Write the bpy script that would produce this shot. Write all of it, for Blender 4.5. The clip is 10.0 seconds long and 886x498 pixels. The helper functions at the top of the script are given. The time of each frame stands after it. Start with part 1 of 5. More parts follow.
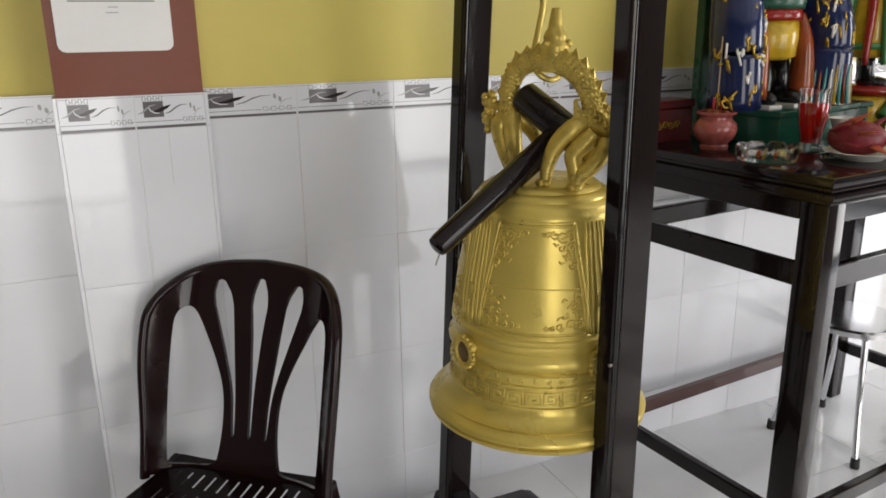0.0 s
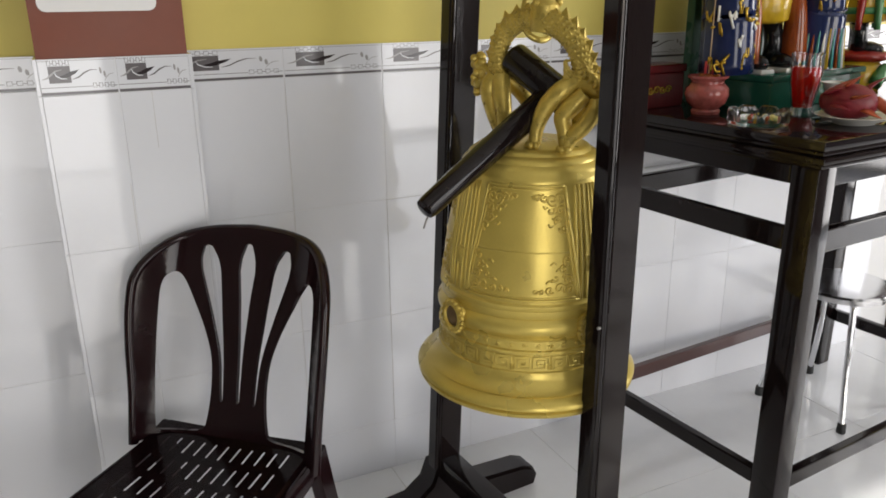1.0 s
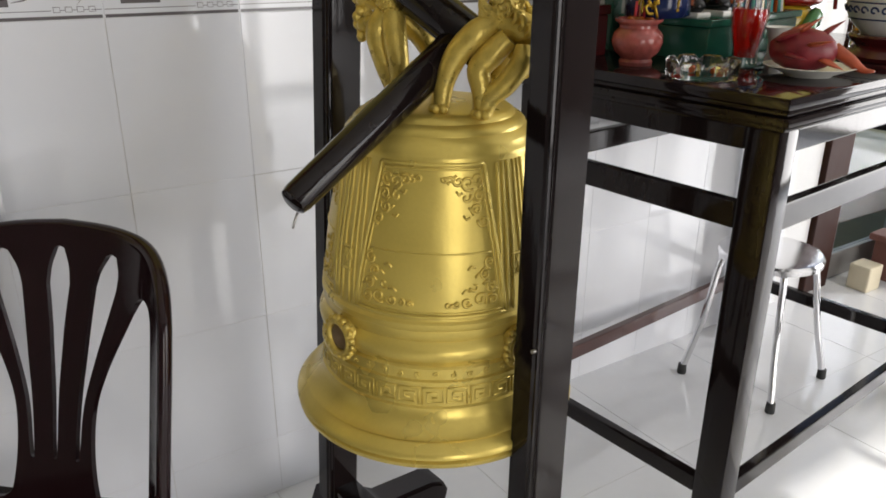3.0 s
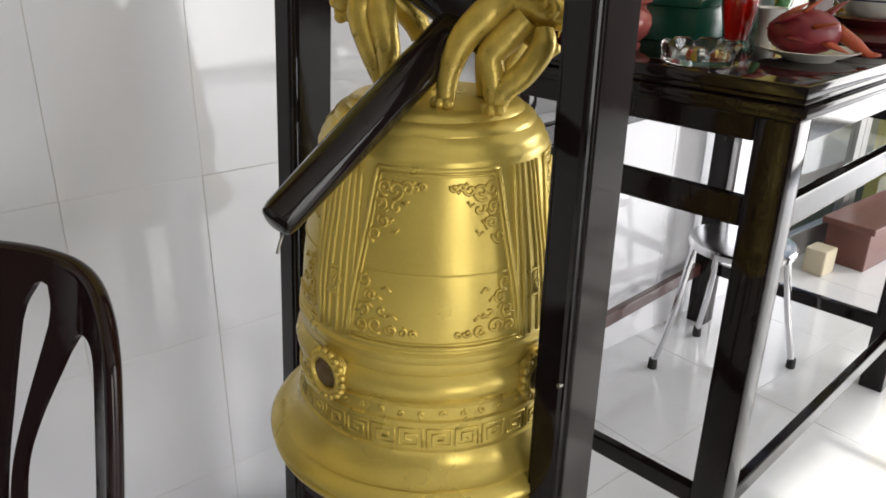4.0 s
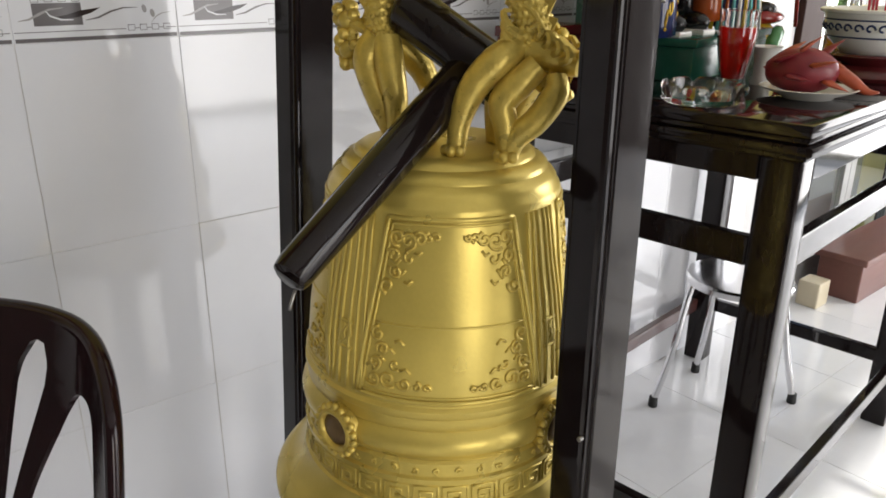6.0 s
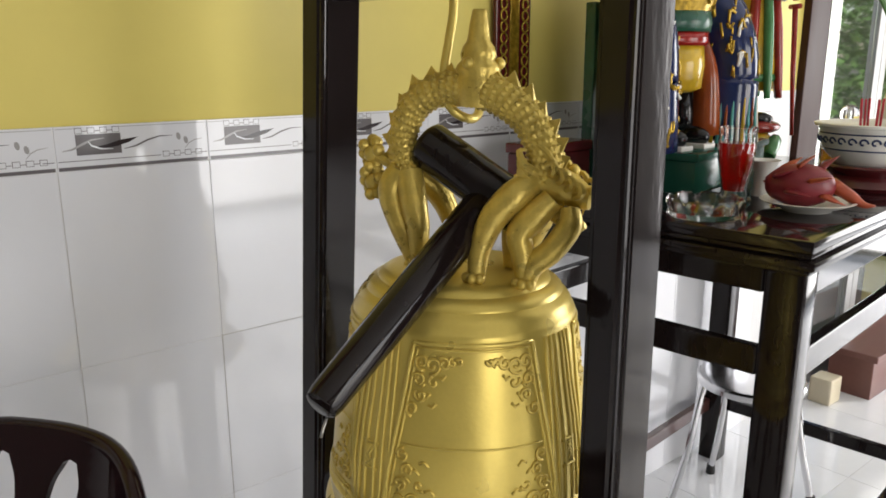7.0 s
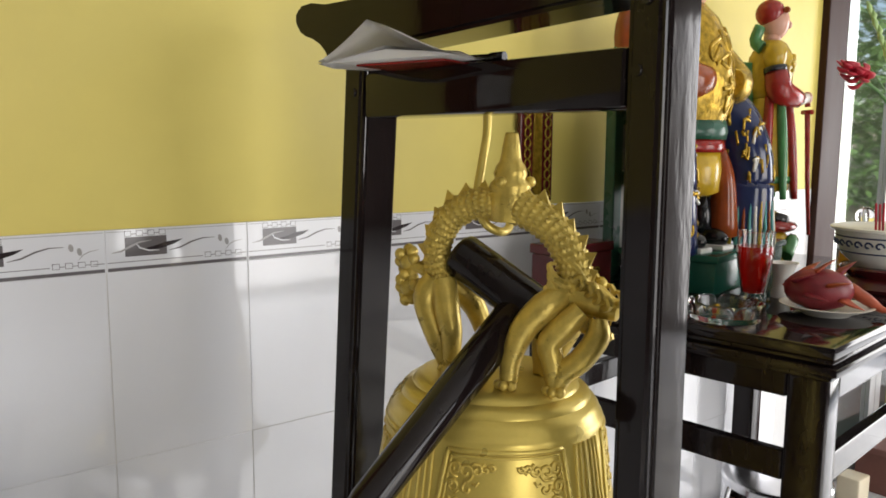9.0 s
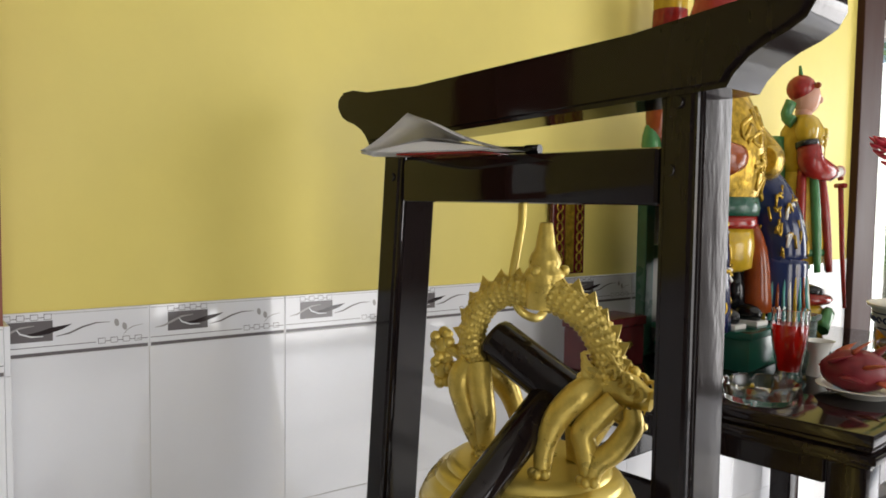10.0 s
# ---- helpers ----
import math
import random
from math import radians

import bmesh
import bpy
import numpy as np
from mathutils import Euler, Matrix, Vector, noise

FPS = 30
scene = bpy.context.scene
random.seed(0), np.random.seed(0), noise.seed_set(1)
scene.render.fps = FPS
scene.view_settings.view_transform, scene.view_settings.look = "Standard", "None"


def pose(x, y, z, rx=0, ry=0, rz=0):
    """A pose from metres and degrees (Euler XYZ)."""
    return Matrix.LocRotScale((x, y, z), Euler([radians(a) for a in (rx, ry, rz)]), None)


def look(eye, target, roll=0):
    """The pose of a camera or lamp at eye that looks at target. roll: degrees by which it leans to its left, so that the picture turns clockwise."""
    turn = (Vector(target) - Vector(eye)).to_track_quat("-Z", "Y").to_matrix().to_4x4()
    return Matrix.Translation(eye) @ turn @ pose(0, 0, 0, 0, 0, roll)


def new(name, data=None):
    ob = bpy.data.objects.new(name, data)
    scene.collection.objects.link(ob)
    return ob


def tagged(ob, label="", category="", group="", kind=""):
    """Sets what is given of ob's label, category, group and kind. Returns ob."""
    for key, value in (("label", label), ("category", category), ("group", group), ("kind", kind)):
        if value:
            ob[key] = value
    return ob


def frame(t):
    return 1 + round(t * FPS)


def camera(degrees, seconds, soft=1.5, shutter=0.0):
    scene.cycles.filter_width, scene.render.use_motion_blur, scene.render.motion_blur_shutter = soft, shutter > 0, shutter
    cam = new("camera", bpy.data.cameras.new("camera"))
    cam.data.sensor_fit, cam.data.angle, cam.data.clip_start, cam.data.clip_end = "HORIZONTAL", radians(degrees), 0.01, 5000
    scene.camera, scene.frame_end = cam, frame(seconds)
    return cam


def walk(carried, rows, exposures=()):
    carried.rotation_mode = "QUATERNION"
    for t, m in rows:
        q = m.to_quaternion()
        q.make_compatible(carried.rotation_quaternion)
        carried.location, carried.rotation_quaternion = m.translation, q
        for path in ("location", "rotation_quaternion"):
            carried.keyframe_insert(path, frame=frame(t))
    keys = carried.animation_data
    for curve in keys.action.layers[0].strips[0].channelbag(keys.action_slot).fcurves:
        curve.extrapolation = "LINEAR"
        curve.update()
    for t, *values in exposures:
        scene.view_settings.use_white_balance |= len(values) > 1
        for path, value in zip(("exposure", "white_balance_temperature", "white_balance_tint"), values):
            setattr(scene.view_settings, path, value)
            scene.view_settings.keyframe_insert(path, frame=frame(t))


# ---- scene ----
cam = camera(60.0, 10.0, soft=1.7)
PATH = [
    (0, (0.254, 0.066, 1.406), (1.053, 1.813, 0.851), -0.8),
    (0.5, (0.258, 0.065, 1.399), (1.047, 1.808, 0.816), -0.9),
    (1, (0.263, 0.069, 1.385), (1.071, 1.789, 0.762), -0.7),
    (1.5, (0.269, 0.073, 1.379), (1.122, 1.773, 0.761), -0.3),
    (2, (0.298, 0.105, 1.366), (1.198, 1.764, 0.704), 0.0),
    (2.5, (0.407, 0.254, 1.343), (1.35, 1.868, 0.63), 0.0),
    (4, (0.462, 0.598, 1.31), (1.628, 2.026, 0.534), 1.0),
    (4.5, (0.475, 0.649, 1.287), (1.62, 2.052, 0.437), 1.0),
    (5, (0.49, 0.657, 1.269), (1.633, 2.027, 0.365), 0.6),
    (5.5, (0.478, 0.651, 1.284), (1.658, 2.033, 0.45), 0.5),
    (6, (0.455, 0.642, 1.318), (1.671, 2.071, 0.626), 0.4),
    (7.5, (0.406, 0.622, 1.392), (1.653, 2.133, 0.986), -0.1),
    (8, (0.394, 0.616, 1.404), (1.633, 2.146, 1.05), 0.2),
    (8.5, (0.379, 0.615, 1.417), (1.619, 2.155, 1.116), -0.1),
    (9, (0.373, 0.61, 1.418), (1.613, 2.158, 1.157), 0.3),
    (9.5, (0.373, 0.6, 1.452), (1.636, 2.144, 1.306), 0.4),
    (10, (0.353, 0.599, 1.465), (1.539, 2.205, 1.342), 0.8),
]
EXPOSURE = 0.3
walk(cam, [(t, look(eye, target, roll)) for t, eye, target, roll in PATH], exposures=[(0, EXPOSURE - 0.22), (2.5, EXPOSURE - 0.1), (4.5, EXPOSURE + 0.04), (10, EXPOSURE)])

# ---- light ----
world = bpy.data.worlds.new("sky")
scene.world = world
world.use_nodes = True
wn = world.node_tree
sky = wn.nodes.new("ShaderNodeTexSky")
sky.sky_type, sky.sun_disc = "NISHITA", False
SUN_EL, SUN_AZ = 29.0, 178.0          # elevation, and compass bearing with 0 along +y
sky.sun_elevation, sky.sun_rotation = radians(SUN_EL), radians(SUN_AZ)
wn.links.new(sky.outputs[0], wn.nodes["Background"].inputs[0])
wn.nodes["Background"].inputs[1].default_value = 0.15
sun = new("sun", bpy.data.lights.new("sun", "SUN"))
sun.data.energy, sun.data.angle, sun.data.color = 4.0, radians(0.5), (1.0, 0.95, 0.87)
sv = Vector((math.sin(radians(SUN_AZ)) * math.cos(radians(SUN_EL)), math.cos(radians(SUN_AZ)) * math.cos(radians(SUN_EL)), math.sin(radians(SUN_EL))))
sun.matrix_world = look(sv * 20, (0, 0, 0))


def window_light(name, eye, target, w, h, watts, color=(1.0, 0.975, 0.975)):
    """An area lamp in an opening, for the daylight that comes in there."""
    lamp = new(name, bpy.data.lights.new(name, "AREA"))
    lamp.data.shape, lamp.data.size, lamp.data.size_y = "RECTANGLE", w, h
    lamp.data.energy, lamp.data.color = watts, color
    lamp.matrix_world = look(eye, target)
    return lamp


ROOM_W, ROOM_E, ROOM_S, ROOM_N, ROOM_H = -2.6, 6.2, -3.4, 2.0, 3.3
window_light("daylight_south", (3.53, ROOM_S - 0.02, 1.38), (3.53, 2, 1.3), 2.5, 2.6, 82)
window_light("daylight_door", (-0.2, ROOM_S - 0.02, 1.15), (-0.2, 2, 1.15), 1.4, 2.25, 36)
window_light("daylight_east", (ROOM_E + 0.02, -0.1, 1.3), (0, -0.1, 1.1), 2.0, 2.4, 102)


# ---- materials ----
def mat(name, color, rough=0.5, metal=0.0, var=0.12, scale=6.0, fine=60.0, bump=0.0, bump_scale=80.0, coat=0.0, spec=0.5, stretch=(1, 1, 1), rand=0.0, rvar=0.08):
    """Principled surface: colour varied at two scales, roughness varied, optional fine relief, tint varied from piece to piece."""
    m = bpy.data.materials.new(name)
    m.use_nodes = True
    nt = m.node_tree
    n, l = nt.nodes, nt.links
    b = n["Principled BSDF"]
    tc = n.new("ShaderNodeTexCoord")
    mp = n.new("ShaderNodeMapping")
    mp.inputs["Scale"].default_value = stretch
    l.new(tc.outputs["Object"], mp.inputs[0])
    big, small = n.new("ShaderNodeTexNoise"), n.new("ShaderNodeTexNoise")
    big.inputs["Scale"].default_value, small.inputs["Scale"].default_value = scale, fine
    big.inputs["Detail"].default_value, small.inputs["Detail"].default_value = 4, 3
    add = n.new("ShaderNodeMath")
    add.operation = "MULTIPLY_ADD"
    add.inputs[1].default_value = 0.35
    for t in (big, small):
        l.new(mp.outputs[0], t.inputs["Vector"])
    l.new(small.outputs[0], add.inputs[0])
    l.new(big.outputs[0], add.inputs[2])
    value = add.outputs[0]
    if rand:
        oi = n.new("ShaderNodeObjectInfo")
        r = n.new("ShaderNodeMath")
        r.operation = "MULTIPLY_ADD"
        r.inputs[1].default_value = rand
        l.new(oi.outputs["Random"], r.inputs[0])
        l.new(value, r.inputs[2])
        value = r.outputs[0]
    ramp = n.new("ShaderNodeMapRange")
    ramp.inputs[1].default_value, ramp.inputs[2].default_value = 0.35, 1.0
    ramp.inputs[3].default_value, ramp.inputs[4].default_value = 1 - var, 1 + var
    l.new(value, ramp.inputs[0])
    mix = n.new("ShaderNodeVectorMath")
    mix.operation = "SCALE"
    mix.inputs[0].default_value = color[:3]
    l.new(ramp.outputs[0], mix.inputs["Scale"])
    l.new(mix.outputs[0], b.inputs["Base Color"])
    rr = n.new("ShaderNodeMapRange")
    rr.inputs[1].default_value, rr.inputs[2].default_value = 0.3, 0.7
    rr.inputs[3].default_value, rr.inputs[4].default_value = max(0.02, rough - rvar * rough * 3), min(1, rough + rvar * rough * 3)
    l.new(big.outputs[0], rr.inputs[0])
    l.new(rr.outputs[0], b.inputs["Roughness"])
    b.inputs["Metallic"].default_value = metal
    b.inputs["Coat Weight"].default_value = coat
    b.inputs["Coat Roughness"].default_value = 0.06
    b.inputs["Specular IOR Level"].default_value = spec
    if bump:
        bt = n.new("ShaderNodeTexNoise")
        bt.inputs["Scale"].default_value, bt.inputs["Detail"].default_value = bump_scale, 4
        l.new(mp.outputs[0], bt.inputs["Vector"])
        bn = n.new("ShaderNodeBump")
        bn.inputs["Strength"].default_value, bn.inputs["Distance"].default_value = bump, 0.004
        l.new(bt.outputs[0], bn.inputs["Height"])
        l.new(bn.outputs[0], b.inputs["Normal"])
    return m


def glass(name, color=(1, 1, 1), rough=0.02, ior=1.45):
    m = bpy.data.materials.new(name)
    m.use_nodes = True
    b = m.node_tree.nodes["Principled BSDF"]
    b.inputs["Base Color"].default_value = (*color, 1)
    b.inputs["Transmission Weight"].default_value = 1
    b.inputs["Roughness"].default_value, b.inputs["IOR"].default_value = rough, ior
    return m


M_TILE = mat("white_glazed_tile", (0.70, 0.71, 0.745), 0.06, var=0.03, scale=3, fine=20, bump=0.03, bump_scale=9, rand=0.15, spec=0.8)
M_FLOOR = mat("white_polished_tile", (0.79, 0.80, 0.82), 0.08, var=0.04, scale=4, fine=30, bump=0.02, bump_scale=10, rand=0.2, spec=0.6)
M_GROUT = mat("grey_white_grout", (0.58, 0.57, 0.55), 0.85, var=0.15, scale=5, bump=0.2)
M_YELLOW = mat("yellow_wall_paint", (0.65, 0.545, 0.135), 0.55, var=0.06, scale=1.6, fine=14, bump=0.08, bump_scale=35)
M_CEIL = mat("white_ceiling_paint", (0.7, 0.7, 0.69), 0.8, var=0.04)
M_BROWN = mat("red_brown_paint", (0.18, 0.043, 0.018), 0.5, var=0.10, scale=5, bump=0.1, bump_scale=60)
M_PAPER = mat("white_paper", (0.78, 0.77, 0.76), 0.6, var=0.04, scale=8)
M_PRINT = mat("grey_print", (0.13, 0.12, 0.125), 0.12, var=0.1)
M_PRINT_D = mat("dark_leaf_print", (0.025, 0.018, 0.02), 0.12, var=0.1)
M_PRINT_L = mat("light_line_print", (0.33, 0.32, 0.32), 0.12, var=0.1)
M_LACQ = mat("black_lacquered_wood", (0.010, 0.0065, 0.0065), 0.08, var=0.4, scale=4, fine=70, bump=0.05, bump_scale=40, spec=0.28, stretch=(1, 1, 0.25))
M_LACQ_TOP = mat("black_lacquered_tabletop", (0.010, 0.007, 0.008), 0.06, var=0.3, scale=5, spec=0.35, bump=0.02, bump_scale=12)
M_REDWOOD = mat("dark_red_brown_wood", (0.055, 0.018, 0.014), 0.32, var=0.3, scale=6, fine=60, coat=0.2, stretch=(0.2, 1, 1))
M_PLASTIC = mat("dark_brown_plastic", (0.013, 0.0045, 0.0055), 0.13, var=0.15, scale=9, bump=0.02, bump_scale=120, spec=0.3)
M_GOLD = mat("gold_bell_paint", (0.60, 0.46, 0.105), 0.31, metal=0.48, var=0.10, scale=7, fine=160, bump=0.05, bump_scale=160)
# gold paint of the carvings, base colour lowered to stand in for their shadows
M_GOLD_R = mat("shade_darkened_gold_paint", (0.55, 0.405, 0.085), 0.33, metal=0.45, var=0.28, scale=40, fine=200, bump=0.32, bump_scale=95)
M_BOSS = mat("worn_dark_gold", (0.16, 0.10, 0.04), 0.5, metal=0.4, var=0.5, scale=50)
M_STEEL = mat("chromed_steel", (0.72, 0.72, 0.74), 0.16, metal=1.0, var=0.06, scale=20)
M_RUBBER = mat("black_rubber", (0.012, 0.012, 0.012), 0.6)
M_IRON = mat("dull_steel", (0.35, 0.34, 0.33), 0.35, metal=1.0)
M_WHITEWALL = mat("dull_grey_wall_paint", (0.17, 0.165, 0.155), 0.6, var=0.05, scale=2)


# ---- mesh helpers ----
def link(name, bm, materials, parent=None, label="", smooth=False):
    me = bpy.data.meshes.new(name)
    bm.normal_update()
    bm.to_mesh(me)
    bm.free()
    for m in materials if isinstance(materials, (list, tuple)) else [materials]:
        me.materials.append(m)
    if smooth:
        for p in me.polygons:
            p.use_smooth = True
        me.set_sharp_from_angle(angle=radians(38))
    ob = new(name, me)
    ob.parent = parent
    if label:
        ob["label"] = label
    return ob


def part(name, bm, material, parent, label="", smooth=False):
    """One mesh object under a thing or under a part."""
    return link(name, bm, material, parent, label, smooth)


def thing(name, at, label, category, group="", kind="", turn=0.0):
    ob = new(name)
    ob.empty_display_size = 0.1
    ob.matrix_world = pose(*at, 0, 0, turn)
    return tagged(ob, label, category, group, kind)


def box(bm, x0, x1, y0, y1, z0, z1, bevel=0.0, mi=0, seg=2):
    made = bmesh.ops.create_cube(bm, size=1.0, matrix=Matrix.Translation(((x0 + x1) / 2, (y0 + y1) / 2, (z0 + z1) / 2)) @ Matrix.Diagonal((x1 - x0, y1 - y0, z1 - z0, 1)))
    faces = {f for v in made["verts"] for f in v.link_faces}
    for f in faces:
        f.material_index = mi
    if bevel:
        edges = list({e for v in made["verts"] for e in v.link_edges})
        out = bmesh.ops.bevel(bm, geom=edges, offset=bevel, segments=seg, affect="EDGES", profile=0.6)
        for f in out["faces"]:
            f.material_index = mi
    return bm


def slab(x0, x1, y0, y1, z0, z1, bevel=0.0):
    return box(bmesh.new(), x0, x1, y0, y1, z0, z1, bevel)


def lathe(bm, profile, seg=48, mi=0, center=(0, 0, 0), cap=True):
    """Turns a profile of (radius, height) round the z axis."""
    cx, cy, cz = center
    rings = []
    for r, z in profile:
        if r < 1e-5:
            rings.append([bm.verts.new((cx, cy, cz + z))])
        else:
            rings.append([bm.verts.new((cx + r * math.cos(2 * math.pi * i / seg), cy + r * math.sin(2 * math.pi * i / seg), cz + z)) for i in range(seg)])
    for a, b in zip(rings, rings[1:]):
        for i in range(seg):
            j = (i + 1) % seg
            if len(a) == 1 and len(b) == 1:
                continue
            if len(a) == 1:
                f = bm.faces.new((a[0], b[j], b[i]))
            elif len(b) == 1:
                f = bm.faces.new((a[i], a[j], b[0]))
            else:
                f = bm.faces.new((a[i], a[j], b[j], b[i]))
            f.material_index = mi
            f.smooth = True
    if cap:
        for ring, flip in ((rings[0], True), (rings[-1], False)):
            if len(ring) > 1:
                f = bm.faces.new(ring[::-1] if flip else ring)
                f.material_index = mi
    return bm


def tube(bm, pts, radii, seg=8, mi=0, flat=1.0, up=None, cap=True):
    """Sweeps a round (or flattened) section along points."""
    pts = [Vector(p) for p in pts]
    if not isinstance(radii, (list, tuple)):
        radii = [radii] * len(pts)
    rings, n = [], None
    for i, p in enumerate(pts):
        d = (pts[min(i + 1, len(pts) - 1)] - pts[max(i - 1, 0)]).normalized()
        if up is not None:
            n = Vector(up)
        if n is None:
            n = Vector((0, 0, 1)) if abs(d.z) < 0.9 else Vector((1, 0, 0))
        n = (n - d * n.dot(d)).normalized()
        b = d.cross(n)
        rings.append([bm.verts.new(p + radii[i] * (math.cos(2 * math.pi * k / seg) * b + flat * math.sin(2 * math.pi * k / seg) * n)) for k in range(seg)])
    for a, b in zip(rings, rings[1:]):
        for k in range(seg):
            j = (k + 1) % seg
            f = bm.faces.new((a[k], a[j], b[j], b[k]))
            f.material_index, f.smooth = mi, True
    if cap:
        for ring, flip in ((rings[0], True), (rings[-1], False)):
            f = bm.faces.new(ring[::-1] if flip else ring)
            f.material_index = mi
    return bm


def ball(bm, c, r, mi=0, scale=(1, 1, 1), u=12, v=8, turn=None):
    m = Matrix.Translation(c) @ (turn or Matrix()) @ Matrix.Diagonal((*scale, 1))
    made = bmesh.ops.create_uvsphere(bm, u_segments=u, v_segments=v, radius=r, matrix=m)
    for f in {f for vert in made["verts"] for f in vert.link_faces}:
        f.material_index, f.smooth = mi, True
    return bm


def prism(bm, outline, axis, a, b, mi=0, bevel=0.0):
    """A flat outline pulled along an axis from a to b. Outline in the two other axes, in xyz order."""
    def at(p, s):
        return {"x": (s, p[0], p[1]), "y": (p[0], s, p[1]), "z": (p[0], p[1], s)}[axis]
    lo, hi = [bm.verts.new(at(p, a)) for p in outline], [bm.verts.new(at(p, b)) for p in outline]
    faces = [bm.faces.new(lo[::-1]), bm.faces.new(hi)]
    n = len(outline)
    for i in range(n):
        faces.append(bm.faces.new((lo[i], lo[(i + 1) % n], hi[(i + 1) % n], hi[i])))
    for f in faces:
        f.material_index = mi
    bmesh.ops.recalc_face_normals(bm, faces=faces)
    if bevel:
        edges = list({e for f in faces[:2] for e in f.edges})
        out = bmesh.ops.bevel(bm, geom=edges, offset=bevel, segments=2, affect="EDGES")
        for f in out["faces"]:
            f.material_index = mi
    return bm


def spline(pts, n=24):
    """A smooth curve through points."""
    pts = [Vector(p) for p in pts]
    ext = [2 * pts[0] - pts[1]] + pts + [2 * pts[-1] - pts[-2]]
    out = []
    for k in range(n):
        s = k / (n - 1) * (len(pts) - 1)
        i = min(int(s), len(pts) - 2)
        t = s - i
        a, b, c, d = ext[i:i + 4]
        out.append(0.5 * (2 * b + (c - a) * t + (2 * a - 5 * b + 4 * c - d) * t * t + (3 * b - a - 3 * c + d) * t ** 3))
    return out


def lerps(vals, n):
    return [float(np.interp(k / (n - 1) * (len(vals) - 1), range(len(vals)), vals)) for k in range(n)]


def ribbon(bm, line, widths, thick, face, mi=0):
    """A flat bar with rounded edges along points; face gives the broad side's normal at a point."""
    n = len(line)
    line = [Vector(p) for p in line]
    if not isinstance(widths, (list, tuple)):
        widths = [widths] * n
    sect = [(-1, -0.35), (-0.8, -0.5), (0.8, -0.5), (1, -0.35), (1, 0.35), (0.8, 0.5), (-0.8, 0.5), (-1, 0.35)]
    rings = []
    for i, p in enumerate(line):
        d = (line[min(i + 1, n - 1)] - line[max(i - 1, 0)]).normalized()
        nn = Vector(face(p)).normalized()
        side = d.cross(nn).normalized()
        w = widths[i] / 2
        e = min(0.004, w * 0.3)
        rings.append([bm.verts.new(p + side * (math.copysign(w - (e if abs(a) < 1 else 0), a)) + nn * (b * thick)) for a, b in sect])
    for a, b in zip(rings, rings[1:]):
        for k in range(8):
            f = bm.faces.new((a[k], a[(k + 1) % 8], b[(k + 1) % 8], b[k]))
            f.material_index, f.smooth = mi, True
    bm.faces.new(rings[0][::-1]).material_index = mi
    bm.faces.new(rings[-1]).material_index = mi
    return bm


# ---- structure ----
TW, TH, BORDER_Z, BORDER_H = 0.261, 0.345, 1.2, 0.0745
DOOR_N = (3.37, 4.65, 2.25)       # doorway in the north wall: from, to, height


def wall_with_opening(name, axis, at, thick, a, b, openings, material, label):
    """A wall along x or y, at..at+thick, with openings (from, to, sill, head) through it."""
    bm = bmesh.new()
    cuts = sorted(openings)
    spans, here = [], a
    for o0, o1, s, h in cuts:
        spans.append((here, o0, 0, ROOM_H))
        if s > 0:
            spans.append((o0, o1, 0, s))
        spans.append((o0, o1, h, ROOM_H))
        here = o1
    spans.append((here, b, 0, ROOM_H))
    for s0, s1, z0, z1 in spans:
        if axis == "x":
            box(bm, s0, s1, at, at + thick, z0, z1)
        else:
            box(bm, at, at + thick, s0, s1, z0, z1)
    return tagged(link(name, bm, material), label, "wall", kind="structure")


TILE_T = 0.008
wall_n = wall_with_opening("wall_north", "x", ROOM_N + TILE_T, 0.2, ROOM_W, ROOM_E, [(DOOR_N[0], DOOR_N[1], 0, DOOR_N[2])], M_YELLOW, "yellow painted wall with a white glazed tile wainscot")
wall_s = wall_with_opening("wall_south", "x", ROOM_S - 0.2, 0.2, ROOM_W, ROOM_E, [(-0.9, 0.5, 0, 2.3), (1.28, 1.55, 1.85, 2.33), (1.64, 2.14, 1.85, 2.36), (2.26, 2.95, 0, 2.7), (3.05, 4.8, 0, 2.8)], M_WHITEWALL, "dull grey painted wall with open doorways")
M_BAR = mat("grey_painted_iron", (0.2, 0.2, 0.21), 0.5)
for g0, g1, low, high, rows in ((-0.9, 0.5, 0, 2.3, (0.5, 0.95, 1.4, 1.84, 2.1)), (1.28, 1.55, 1.85, 2.33, (2.1,)), (1.64, 2.14, 1.85, 2.36, (2.1,)), (2.26, 2.95, 0, 2.7, (0.5, 0.95, 1.4, 1.84, 2.1, 2.4)), (3.05, 4.8, 0, 2.8, (0.5, 0.95, 1.4, 1.84, 2.3))):
    n = max(2, round((g1 - g0) / 0.29))
    for k in range(1, n):
        x = g0 + (g1 - g0) * k / n
        part("upright_bar", slab(x - 0.02, x + 0.02, -3.56, -3.53, low, high), M_BAR, wall_s)
    for z in rows:
        part("cross_bar", slab(g0, g1, -3.528, -3.50, z - 0.025, z + 0.025), M_BAR, wall_s)
wall_e = wall_with_opening("wall_east", "y", ROOM_E, 0.2, ROOM_S, ROOM_N, [(-1.1, 0.9, 0, 2.5)], M_WHITEWALL, "dull grey painted wall with a wide open doorway")
wall_w = wall_with_opening("wall_west", "y", ROOM_W - 0.2, 0.2, ROOM_S, ROOM_N, [], M_WHITEWALL, "plain dull grey painted wall")
tagged(link("ceiling", slab(ROOM_W - 0.2, ROOM_E + 0.2, ROOM_S - 0.2, ROOM_N + 0.21, ROOM_H, ROOM_H + 0.15), M_CEIL), "plain white painted ceiling", "ceiling", kind="structure")
